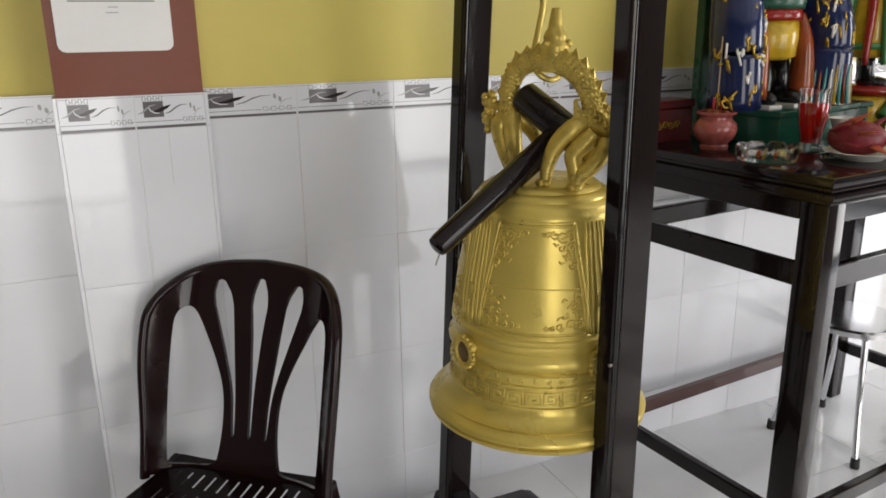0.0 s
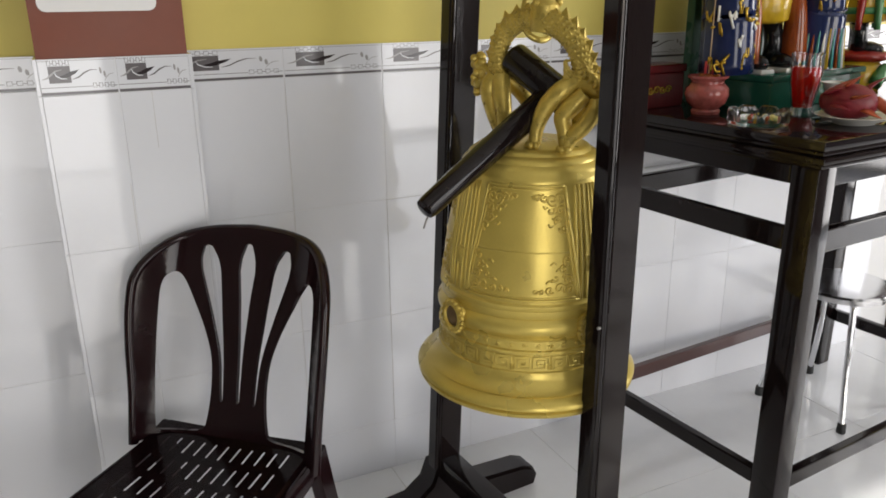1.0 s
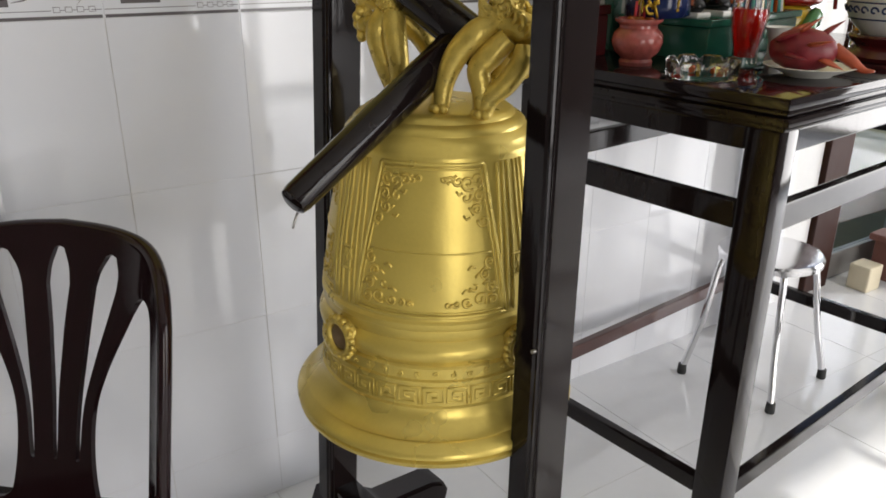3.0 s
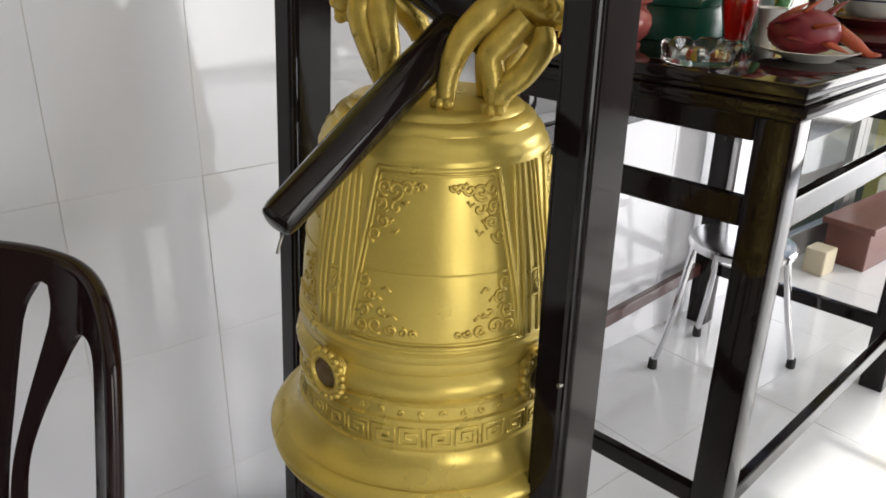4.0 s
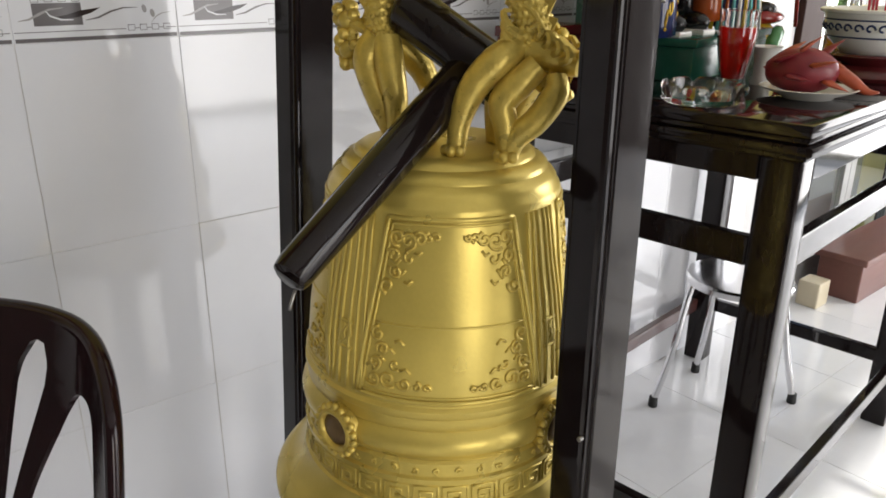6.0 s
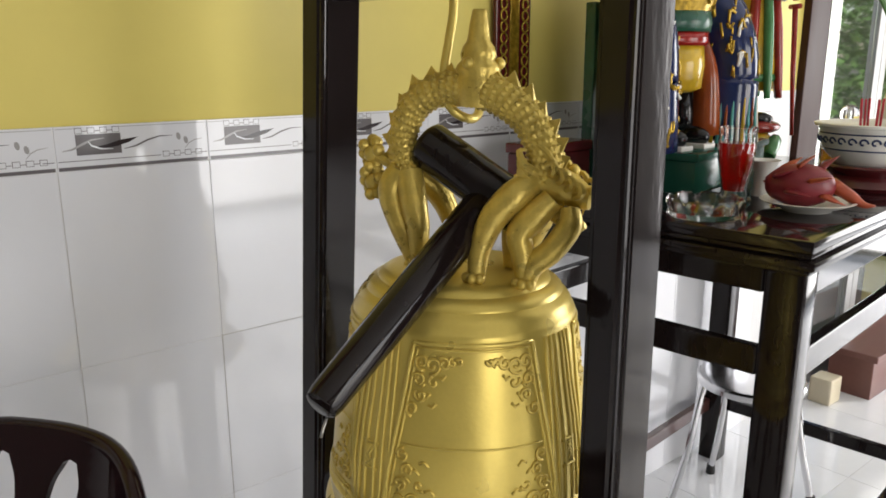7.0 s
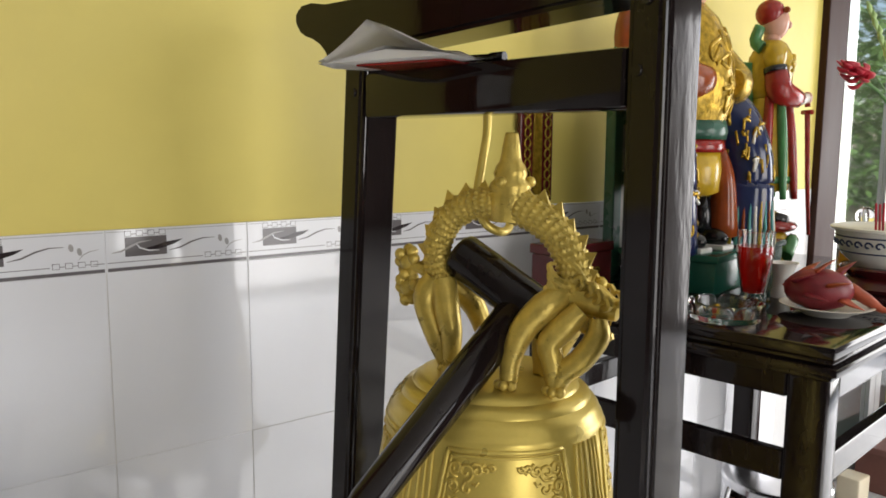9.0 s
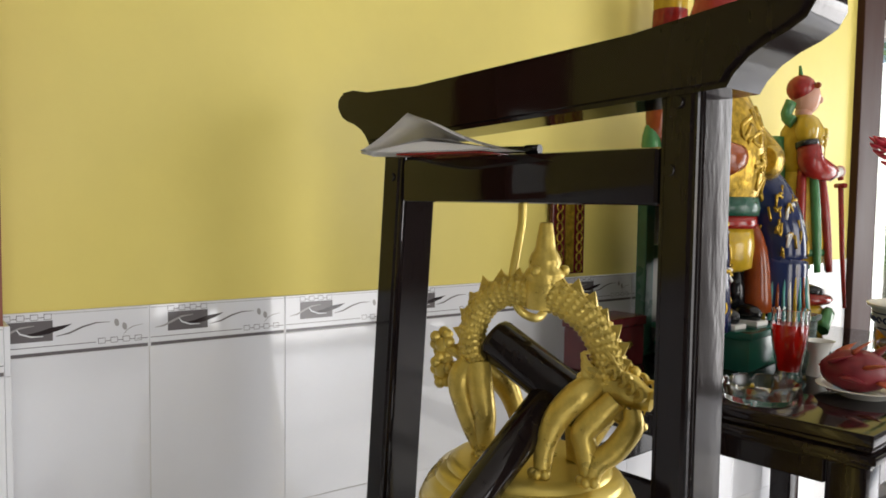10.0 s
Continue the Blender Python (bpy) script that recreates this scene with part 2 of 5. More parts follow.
floor = tagged(link("floor", slab(ROOM_W - 0.2, ROOM_E + 0.2, ROOM_S - 0.2, ROOM_N + 0.2, -0.12, -0.002), M_GROUT), "floor of large polished white tiles", "floor", kind="structure")
M_GROUND = mat("dull_grassy_earth", (0.12, 0.12, 0.065), 0.9, var=0.2, scale=0.8, fine=10)
gb = bmesh.new()
bmesh.ops.create_grid(gb, x_segments=8, y_segments=8, size=400, matrix=Matrix.Translation((0, 0, -0.125)))
tagged(link("ground", gb, M_GROUND), "dull grassy earth outside", "ground", kind="structure")

# the pillar that stands out of the north wall
PIL = (0.20, 0.498, 1.87)
pillar = tagged(link("pillar", slab(PIL[0], PIL[1], PIL[2] + TILE_T, ROOM_N + 0.01, 0, ROOM_H), M_BROWN), "red-brown painted pillar with tiled lower part", "pillar", kind="structure")


def tile_mesh(w, h, t=TILE_T, bevel=0.0008):
    """A wall tile: face in the xz plane towards -y, from its lower left corner."""
    bm = bmesh.new()
    g = 0.0004
    o = [(g, g), (w - g, g), (w - g, h - g), (g, h - g)]
    i = [(g + bevel, g + bevel), (w - g - bevel, g + bevel), (w - g - bevel, h - g - bevel), (g + bevel, h - g - bevel)]
    back = [bm.verts.new((x, t, z)) for x, z in o]
    mid = [bm.verts.new((x, bevel, z)) for x, z in o]
    front = [bm.verts.new((x, 0, z)) for x, z in i]
    for k in range(4):
        j = (k + 1) % 4
        bm.faces.new((back[k], back[j], mid[j], mid[k]))
        bm.faces.new((mid[k], mid[j], front[j], front[k]))
    bm.faces.new(front)
    bmesh.ops.recalc_face_normals(bm, faces=bm.faces[:])
    me = bpy.data.meshes.new("tile")
    bm.to_mesh(me)
    bm.free()
    me.materials.append(M_TILE)
    return me


def flat_poly(bm, pts, mi, y):
    f = bm.faces.new([bm.verts.new((x, y, z)) for x, z in pts])
    f.material_index = mi
    f.normal_update()
    if f.normal.y > 0:
        f.normal_flip()


def stroke(bm, line, w, mi, y):
    """A tapering printed line."""
    n = len(line)
    l, r = [], []
    for i, (x, z) in enumerate(line):
        a, b = line[max(i - 1, 0)], line[min(i + 1, n - 1)]
        d = Vector((b[0] - a[0], b[1] - a[1])).normalized()
        k = w[i] / 2 if isinstance(w, (list, tuple)) else w / 2
        l.append(bm.verts.new((x - d.y * k, y, z + d.x * k)))
        r.append(bm.verts.new((x + d.y * k, y, z - d.x * k)))
    for i in range(n - 1):
        f = bm.faces.new((l[i], r[i], r[i + 1], l[i + 1]))
        f.material_index = mi
        f.normal_update()
        if f.normal.y > 0:
            f.normal_flip()


def border_mesh(w, h):
    """A border tile printed with a grey leaf panel, twigs, chains of squares and a grey stripe."""
    me0 = tile_mesh(w, h)
    bm = bmesh.new()
    bm.from_mesh(me0)

    def U(u, v):
        return (u * w, (1 - v) * h)

    y1, y2, y3 = -0.0003, -0.0006, -0.0009
    flat_poly(bm, [U(0.01, 0.985), U(0.99, 0.985), U(0.99, 0.905), U(0.01, 0.905)], 1, y1)
    stroke(bm, [U(0.01, 0.78), U(0.66, 0.78)], 0.0012, 1, y1)
    stroke(bm, [U(0.92, 0.78), U(0.99, 0.78)], 0.0012, 1, y1)
    stroke(bm, [U(0.01, 0.06), U(0.12, 0.06)], 0.001, 3, y1)
    stroke(bm, [U(0.40, 0.06), U(0.99, 0.06)], 0.001, 3, y1)
    for u0, v0 in ((0.125, 0.055), (0.675, 0.70)):
        for k in range(4):
            a, s, t = u0 + k * 0.077, 0.042, 0.12
            stroke(bm, [U(a, v0), U(a + s, v0), U(a + s, v0 + t), U(a, v0 + t), U(a, v0 - 0.012)], 0.0011, 1, y2)
            if k < 3:
                stroke(bm, [U(a + s, v0 + t * 0.6), U(a + 0.077, v0 + t * 0.6)], 0.0011, 1, y2)
    flat_poly(bm, [U(0.125, 0.66), U(0.405, 0.66), U(0.405, 0.20), U(0.125, 0.20)], 1, y1)
    leaf = [(0.23, 0.50), (0.32, 0.44), (0.40, 0.36), (0.52, 0.31), (0.46, 0.42), (0.38, 0.50), (0.30, 0.53)]
    flat_poly(bm, [U(u, v) for u, v in leaf], 2, y2)
    stroke(bm, [U(u, v) for u, v in ((0.04, 0.55), (0.10, 0.52), (0.16, 0.42), (0.22, 0.33), (0.30, 0.30))], [0.001, 0.003, 0.004, 0.003, 0.001], 3, y2)
    stroke(bm, [U(u, v) for u, v in ((0.20, 0.36), (0.22, 0.46), (0.28, 0.54), (0.35, 0.55))], [0.001, 0.0025, 0.0025, 0.001], 0, y3)
    stroke(bm, [U(u, v) for u, v in ((0.42, 0.57), (0.50, 0.52), (0.58, 0.40), (0.66, 0.33), (0.75, 0.33))], [0.0008, 0.0028, 0.003, 0.002, 0.0006], 1, y2)
    stroke(bm, [U(u, v) for u, v in ((0.83, 0.66), (0.86, 0.54), (0.90, 0.47), (0.96, 0.44))], [0.0006, 0.0016, 0.0016, 0.0006], 3, y2)
    for u, v in ((0.79, 0.36), (0.84, 0.46)):
        flat_poly(bm, [U(u + 0.016 * math.cos(a), v + 0.09 * math.sin(a) + 0.02 * math.cos(a)) for a in np.linspace(0, 5.6, 9)], 3, y2)
    me = bpy.data.meshes.new("border_tile")
    bm.to_mesh(me)
    bm.free()
    for m in (M_TILE, M_PRINT, M_PRINT_D, M_PRINT_L):
        me.materials.append(m)
    return me


def lay(name, mesh, at, parent, turn=0.0):
    ob = new(name, mesh)
    ob.parent = parent
    ob.matrix_basis = pose(*at, 0, 0, turn)
    return ob


# ---- bell stand ----
def bell_stand():
    st = thing("bell_stand", (1.083, 1.4145, 0), "black lacquered wooden bell stand with two posts on the tiled floor", "stand", turn=5.0)
    X0, X1 = -0.0375, 0.0375                     # front and back of the posts, from the stand's middle

    def post(y_bot, y_top, half):
        """A post that leans inwards; its front corners are stepped into a bead and a groove."""
        def splay(bm):
            for v in bm.verts:
                v.co.y += y_bot + (y_top - y_bot) * v.co.z / 1.6
                v.co.x += 0.02 * (v.co.z - 1.0)
            return bm

        h = half
        side = [(X0 + 0.001, h - 0.010), (X0, h - 0.011), (X0 + 0.003, h - 0.0075), (X0 + 0.003, h - 0.004), (X0 + 0.0065, h - 0.003), (X0 + 0.0075, h - 0.0005), (X0 + 0.012, h - 0.002), (X0 + 0.0135, h)]
        out = [(x, -y) for x, y in side[1:][::-1]] + side[1:] + [(X1 - 0.004, h), (X1, h - 0.004), (X1, -h + 0.004), (X1 - 0.004, -h)]
        return part("post", splay(prism(bmesh.new(), out, "z", 0.07, 1.592)), M_LACQ, st, smooth=True)

    post(0.330, 0.250, 0.027)
    post(-0.291, -0.270, 0.026)
    part("crossbar", slab(X0 + 0.012, X1 + 0.006, -0.247, 0.227, 1.464, 1.532, 0.007), M_LACQ, st, smooth=True)
    bm = bmesh.new()
    half = [(0.322, 1.583), (0.330, 1.596), (0.346, 1.611), (0.366, 1.622), (0.388, 1.630), (0.404, 1.639), (0.413, 1.654), (0.412, 1.670), (0.400, 1.681), (0.37, 1.681), (0.33, 1.672), (0.2, 1.663)]
    bar = [(y - 0.006, z - 0.008 - 0.048 * y) for y, z in half] + [(-y - 0.006, z - 0.008 + 0.048 * y) for y, z in half[::-1]]
    prism(bm, bar, "x", X0 + 0.002, X1 + 0.016, bevel=0.007)
    part("top_beam", bm, M_LACQ, st, smooth=True)
    for y, h in ((0.330, 0.034), (-0.291, 0.030)):
        bm = bmesh.new()
        out = [(-0.30, 0.0), (-0.31, 0.03), (-0.295, 0.06), (-0.26, 0.075), (-0.12, 0.085), (-0.07, 0.12), (-0.05, 0.17), (0.03, 0.17), (0.05, 0.12), (0.10, 0.085), (0.24, 0.075), (0.275, 0.06), (0.29, 0.03), (0.28, 0.0)]
        prism(bm, out, "y", y - h - 0.006, y + h + 0.006, bevel=0.008)
        part("foot", bm, M_LACQ, st, smooth=True)
    part("stretcher", slab(X0 - 0.004, X1 - 0.02, -0.262, 0.296, 0.13, 0.195, 0.006), M_LACQ, st, smooth=True)
    for y, z in ((-0.262, 1.504), (0.253, 1.504), (-0.270, 1.58)):
        part("peg", tube(bmesh.new(), [(X0 + 0.007, y, z), (X0 + 0.02, y, z)], 0.007, 10), M_LACQ, st)
    part("nail", tube(bmesh.new(), [(X0 - 0.007, -0.2975, 0.806), (X0 + 0.006, -0.2975, 0.806)], 0.003, 8), M_IRON, st, "bright steel nail head")
    return st


bell_stand()


# ---- bell ----
BELL = [(0, 1.111), (0.1, 1.111), (0.112, 1.109), (0.119, 1.104), (0.121, 1.099), (0.131, 1.096), (0.137, 1.09), (0.138, 1.085), (0.145, 1.08), (0.15, 1.073),
        (0.1515, 1.066), (0.155, 1.063), (0.1575, 1.056), (0.1565, 1.05), (0.16, 1.035), (0.1692, 0.9793), (0.1782, 0.9331), (0.185, 0.8863), (0.1893, 0.8353), (0.1901, 0.816),
        (0.1948, 0.812), (0.1948, 0.804), (0.1918, 0.8), (0.1922, 0.786), (0.1893, 0.782), (0.1935, 0.777), (0.1995, 0.77), (0.2012, 0.762), (0.1995, 0.753), (0.1935, 0.745),
        (0.1898, 0.74), (0.1938, 0.736), (0.1942, 0.718), (0.1982, 0.7155), (0.1982, 0.709), (0.1945, 0.706), (0.1957, 0.668), (0.1995, 0.6655), (0.1998, 0.66), (0.2041, 0.6471), (0.2128, 0.6359),
        (0.2234, 0.6256), (0.2295, 0.6232), (0.2268, 0.6205), (0.2351, 0.6150), (0.2428, 0.6085), (0.2462, 0.6032), (0.246, 0.5975), (0.2370, 0.5940), (0.2443, 0.5885), (0.2421, 0.5801), (0.23, 0.577), (0.2154, 0.5897),
        (0.188, 0.6418), (0.1796, 0.7213), (0.1751, 0.8353), (0.1493, 1.025), (0.1, 1.087), (0, 1.092)]
BELL = [(r, z if z > 0.72 else 0.72 - (0.72 - z) * 0.93) for r, z in BELL]
BR = np.array(BELL[:48][::-1])


def bell_r(z):
    return float(np.interp(z, BR[:, 1], BR[:, 0]))


def on_bell(deg, z, out=0.0):
    r = bell_r(z) + out
    return Vector((r * math.cos(radians(deg)), r * math.sin(radians(deg)), z))


def relief(bm, line, r=0.0028, seg=6, out=0.0004):
    """A raised line on the bell's skin, from (degrees, height) points."""
    tube(bm, [on_bell(a, z, out) for a, z in line], r, seg)


def curl(a0, z0, size, turns, flip, start, n=15):
    """A spiral scroll in (degrees, height)."""
    pts = []
    for k in range(n):
        t = k / (n - 1)
        rad = size * (1 - 0.82 * t)
        ang = start + flip * turns * 2 * math.pi * t
        z = z0 + rad * math.sin(ang)
        pts.append((a0 + math.degrees(rad * math.cos(ang) / max(bell_r(z), 0.1)), z))
    return pts


BELL_AT = (1.079, 1.373, 0.0)
PANEL = -126.5


def bell():
    be = thing("temple_bell", BELL_AT, "large gold-painted temple bell hanging in a black stand", "bell")
    part("bell_body", lathe(bmesh.new(), [(r, z) for r, z in BELL], 160, cap=False), M_GOLD, be, smooth=True)
    def wide(z):
        """Half the panel's width in degrees: it narrows upwards."""
        return float(np.interp(z, (0.823, 1.05), (37.5, 28.0)))

    for q in range(4):
        c = PANEL + 90 * q
        bm = bmesh.new()
        for less, z0, z1, r in ((0.0, 0.8235, 1.050, 0.0034), (2.2, 0.8295, 1.0435, 0.0020)):
            side = [(c - wide(z) + less, z) for z in np.linspace(z0, z1, 12)]
            relief(bm, side, r), relief(bm, [(2 * c - a, z) for a, z in side], r)
            for z in (z0, z1):
                w = wide(z) - less
                relief(bm, [(c - w + 2 * w * i / 16, z) for i in range(17)], r)
        relief(bm, [(c - 30 + 60 * i / 16, 0.921) for i in range(17)], 0.0015)
        part("panel_frame", bm, M_GOLD, be)
        bm = bmesh.new()
        rnd = random.Random(q)
        for sx in (-1, 1):
            for zc, sz in ((1.035, -1), (0.838, 1)):
                for i, (da, dz, sz2, tn) in enumerate(((27.5, 0.008, 0.011, 1.4), (22.0, 0.011, 0.012, 1.3), (16.0, 0.008, 0.009, 1.2), (11.5, 0.006, 0.006, 1.1), (28.0, 0.031, 0.010, 1.3), (25.5, 0.050, 0.009, 1.3), (28.5, 0.068, 0.010, 1.2), (20.0, 0.032, 0.008, 0.8), (8.0, 0.005, 0.005, 1.1))):
                    z = zc + sz * dz
                    relief(bm, curl(c + sx * da * (wide(z) - 2.5) / 31.0, z, sz2, tn, sx * sz * (1 if i % 2 else -1), rnd.uniform(0, 6)), 0.0024, 6)
                for k in range(5):
                    a, z = 14.0 + 3.2 * k, zc + sz * (0.022 + 0.012 * ((k * 7) % 4))
                    relief(bm, [(c + sx * a * wide(z) / 33, z), (c + sx * (a + 1.6) * wide(z) / 33, z + sz * 0.006), (c + sx * (a + 3.6) * wide(z) / 33, z + sz * 0.003)], 0.0021, 6)
        tagged(part("scroll_relief", bm, M_GOLD_R, be), kind="stuff")
        s = c - 45
        bm = bmesh.new()
        for da in (-9.5, -6.0, -2.4, 2.4, 6.0, 9.5):
            relief(bm, [(s + da * (1 if z < 0.9 else 1 - 0.5 * (z - 0.9)), z) for z in np.linspace(0.822, 1.05, 11)], 0.0027)
        for z in (0.875, 0.91):
            relief(bm, [(s - 4 + 8 * i / 4, z) for i in range(5)], 0.0024)
        for i in range(6):
            relief(bm, [(s + rnd.uniform(-3.6, 3.6), 0.878), (s + rnd.uniform(-3.6, 3.6), 0.893), (s + rnd.uniform(-3.6, 3.6), 0.907)], 0.0024)
        part("rib_band", bm, M_GOLD, be)
        # struck boss with a ring of petals
        m = pose(0, 0, 0, 0, 0, s) @ Matrix.Translation((bell_r(0.7597) - 0.002, 0, 0.7597)) @ pose(0, 0, 0, 0, 90, 0)
        t = lathe(bmesh.new(), [(0.022, 0.004), (0.0235, 0.010), (0.027, 0.0115), (0.030, 0.009), (0.033, 0.004), (0.034, -0.008)], 28, cap=False)
        t.transform(m)
        boss = part("boss", t, M_GOLD_R, be)
        for i in range(18):
            a = 2 * math.pi * i / 18
            t = ball(bmesh.new(), (0.0335 * math.cos(a), 0.0335 * math.sin(a), 0.005), 0.0058, u=8, v=5)
            t.transform(m)
            part("petal", t, M_GOLD_R, boss)
        t = lathe(bmesh.new(), [(0.0, 0.010), (0.012, 0.009), (0.021, 0.006), (0.024, 0.0)], 24, cap=False)
        t.transform(m)
        part("striking_face", t, M_BOSS, boss, "worn dark striking face")
    bm = bmesh.new()
    n = 32
    for i in range(n):
        a, w, f = 360 * i / n, 360 / n * 0.42, 1 if i % 2 else -1
        z0, z1 = 0.6755, 0.7035
        sq = [(-1, 0), (-1, 1), (1, 1), (1, 0.12), (-0.55, 0.12), (-0.55, 0.72), (0.45, 0.72), (0.45, 0.4), (-0.1, 0.4)]
        relief(bm, [(a + f * u * w, z0 + (z1 - z0) * v) for u, v in sq], 0.0019, 6)
    part("key_band", bm, M_GOLD, be)
    bm = bmesh.new()
    for i in range(44):
        relief(bm, curl(360 * i / 44, 0.727, 0.0055, 1.0, 1 if i % 2 else -1, i * 1.3, 9), 0.0017, 5)
    tagged(part("scroll_band", bm, M_GOLD, be), kind="stuff")
    return be


the_bell = bell()
# the bell hangs a degree out of plumb from its hook
the_bell.matrix_world = Matrix.Translation((1.079, 1.373, 1.1)) @ Matrix.Rotation(0.016, 4, Vector((0.67, 0.74, 0))) @ Matrix.Scale(0.952, 4) @ Matrix.Translation((0, 0, -1.1))


# ---- dragon crown, hook, mallet ----
def scale_bump(bm, c, out, along, r):
    """One low, pointed scale."""
    out = out.normalized()
    side = out.cross(along).normalized()
    al = side.cross(out)
    ring = [bm.verts.new(c + r * (math.cos(a) * side + math.sin(a) * al) - out * 0.001) for a in (0, 1.05, 2.09, 3.14, 4.19, 5.24)]
    top = bm.verts.new(c + out * r * 0.42 + al * r * 0.3)
    for k in range(6):
        bm.faces.new((ring[k], ring[(k + 1) % 6], top))


def crown(parent):
    """The arched double dragon by which the bell hangs, on the bell's top."""
    base = 1.113
    TILT = 21.0

    def P(s, z, n=0.0):
        """s along the arch (towards +y), z up, n out of its plane (towards the front, -x)."""
        return Matrix.Rotation(radians(TILT), 4, "Z") @ Vector((-n, s * 0.84, z))

    def Q(s, z, n=0.0):
        """The same with s and n in metres as they hang."""
        return Matrix.Rotation(radians(TILT), 4, "Z") @ Vector((-n / 0.952, s / 0.952, z))

    arch = [(-0.110, 1.232), (-0.112, 1.250), (-0.106, 1.280), (-0.089, 1.313), (-0.061, 1.338), (-0.025, 1.353), (0.010, 1.356), (0.047, 1.351), (0.080, 1.328), (0.097, 1.291), (0.096, 1.253), (0.090, 1.228)]
    line = spline([Q(s, z) for s, z in arch], 40)
    rad = lerps([0.025, 0.024, 0.023, 0.023, 0.024, 0.025, 0.024, 0.022, 0.021, 0.020, 0.021, 0.023], 40)
    bm = tube(bmesh.new(), line, rad, 16, up=P(0, 0, 1))
    body = part("dragon_body", bm, M_GOLD_R, parent)
    mid = Q(-0.008, 1.245)
    bm = bmesh.new()
    for i in range(2, 38):
        d = (line[i + 1] - line[i - 1]).normalized()
        n = P(0, 0, 1)
        o = (line[i] - mid).normalized()
        o = (o - d * o.dot(d)).normalized()
        for k in range(9):
            a = radians(-80 + 19 * k + (9 if i % 2 else 0))
            for side in (1, -1):
                w = (side * n * math.cos(a) + o * math.sin(a))
                scale_bump(bm, line[i] + w * rad[i], w, d, 0.0056)
    tagged(part("scale_skin", bm, M_GOLD_R, body), kind="stuff")
    for i in range(3, 37, 2):
        bm = bmesh.new()
        d = (line[i + 1] - line[i - 1]).normalized()
        o = (line[i] - mid).normalized()
        o = (o - d * o.dot(d)).normalized()
        root = line[i] + o * (rad[i] - 0.004)
        lean = d * (0.012 if i > 18 else -0.012)
        w = P(0, 0, 1) * 0.0045
        h = 0.0165 + 0.003 * math.sin(i)
        tip = root + o * h + lean * -0.6
        v = [bm.verts.new(root + d * 0.0125 + w), bm.verts.new(root - d * 0.0125 + w), bm.verts.new(root - d * 0.0125 - w), bm.verts.new(root + d * 0.0125 - w), bm.verts.new(tip)]
        for a in range(4):
            bm.faces.new((v[a], v[(a + 1) % 4], v[4]))
        bm.faces.new(v[:4][::-1])
        part("spine", bm, M_GOLD_R, body)
    # knob and flame-like cone on top of the arch
    bm = bmesh.new()
    c = Q(-0.013, 1.362)
    lathe(bm, [(0.026, -0.03), (0.029, -0.01), (0.030, 0.006), (0.027, 0.012), (0.030, 0.018), (0.028, 0.024), (0.022, 0.03), (0.024, 0.037), (0.021, 0.047), (0.016, 0.054), (0.0145, 0.06), (0.0125, 0.075), (0.0095, 0.092), (0.0085, 0.094), (0.0, 0.094)], 20, center=c, cap=False)
    for a in (200, 320, 80):
        ball(bm, c + Vector((0.028 * math.cos(radians(a)), 0.028 * math.sin(radians(a)), 0.026)), 0.008, u=8, v=6)
    part("knob", bm, M_GOLD_R, parent)
    for s in (-1, 1):
        # tail tuft on one end, head on the other
        if s > 0:
            for cz, cs in ((1.258, 0.184), (1.218, 0.182)):
                bm = bmesh.new()
                c0 = P(cs, cz)
                tube(bm, [P(0.128, 1.238), P(0.15, (1.238 + cz) / 2), c0], [0.012, 0.009, 0.009], 8)
                for q in range(9):
                    a = q * 0.698
                    off = P(0.017 * math.cos(a), 0.019 * math.sin(a), 0.006 * math.sin(q * 2.1))
                    ball(bm, c0 + off, 0.0095, 0, (1, 1, 1), 8, 6)
                ball(bm, c0, 0.014, 0, (1, 1, 1), 10, 8)
                part("tail_tuft", bm, M_GOLD_R, parent, smooth=True)
        hd = P(s * 0.140, 1.233)
        bm = bmesh.new()
        k = 0.86 if s < 0 else 0.66
        dirv = P(s * 1.0, -0.30).normalized()
        upv = P(s * 0.28, 1.0).normalized()
        side = P(0, 0, 1)

        def H(f, u, w=0.0):
            return hd + k * (dirv * f + upv * u + side * w)

        tube(bm, [H(-0.02, 0.0), H(0.01, 0.008), H(0.035, 0.012), H(0.058, 0.010), H(0.072, 0.014), H(0.078, 0.013)], [k * r for r in (0.027, 0.031, 0.026, 0.02, 0.018, 0.01)], 12)
        tube(bm, [H(-0.005, -0.018), H(0.02, -0.028), H(0.045, -0.036), H(0.066, -0.034), H(0.074, -0.028)], [k * r for r in (0.018, 0.016, 0.013, 0.011, 0.005)], 10)
        head = part("dragon_head", bm, M_GOLD_R, parent, smooth=True) if s < 0 else None
        if not head:
            bm.free()
            bm = None
        for w in (-1, 1) if head else ():
            for at, rr in ((H(0.028, 0.034, w * 0.019), 0.0095), (H(0.072, 0.026, w * 0.010), 0.0075)):
                part("eye" if rr > 0.008 else "nostril", ball(bmesh.new(), at, rr * k), M_GOLD_R, head)
            bm = bmesh.new()
            tube(bm, spline([H(0.012, 0.036, w * 0.014), H(-0.01, 0.056, w * 0.022), H(-0.04, 0.060, w * 0.026)], 8), [k * r for r in lerps([0.006, 0.005, 0.002], 8)], 7)
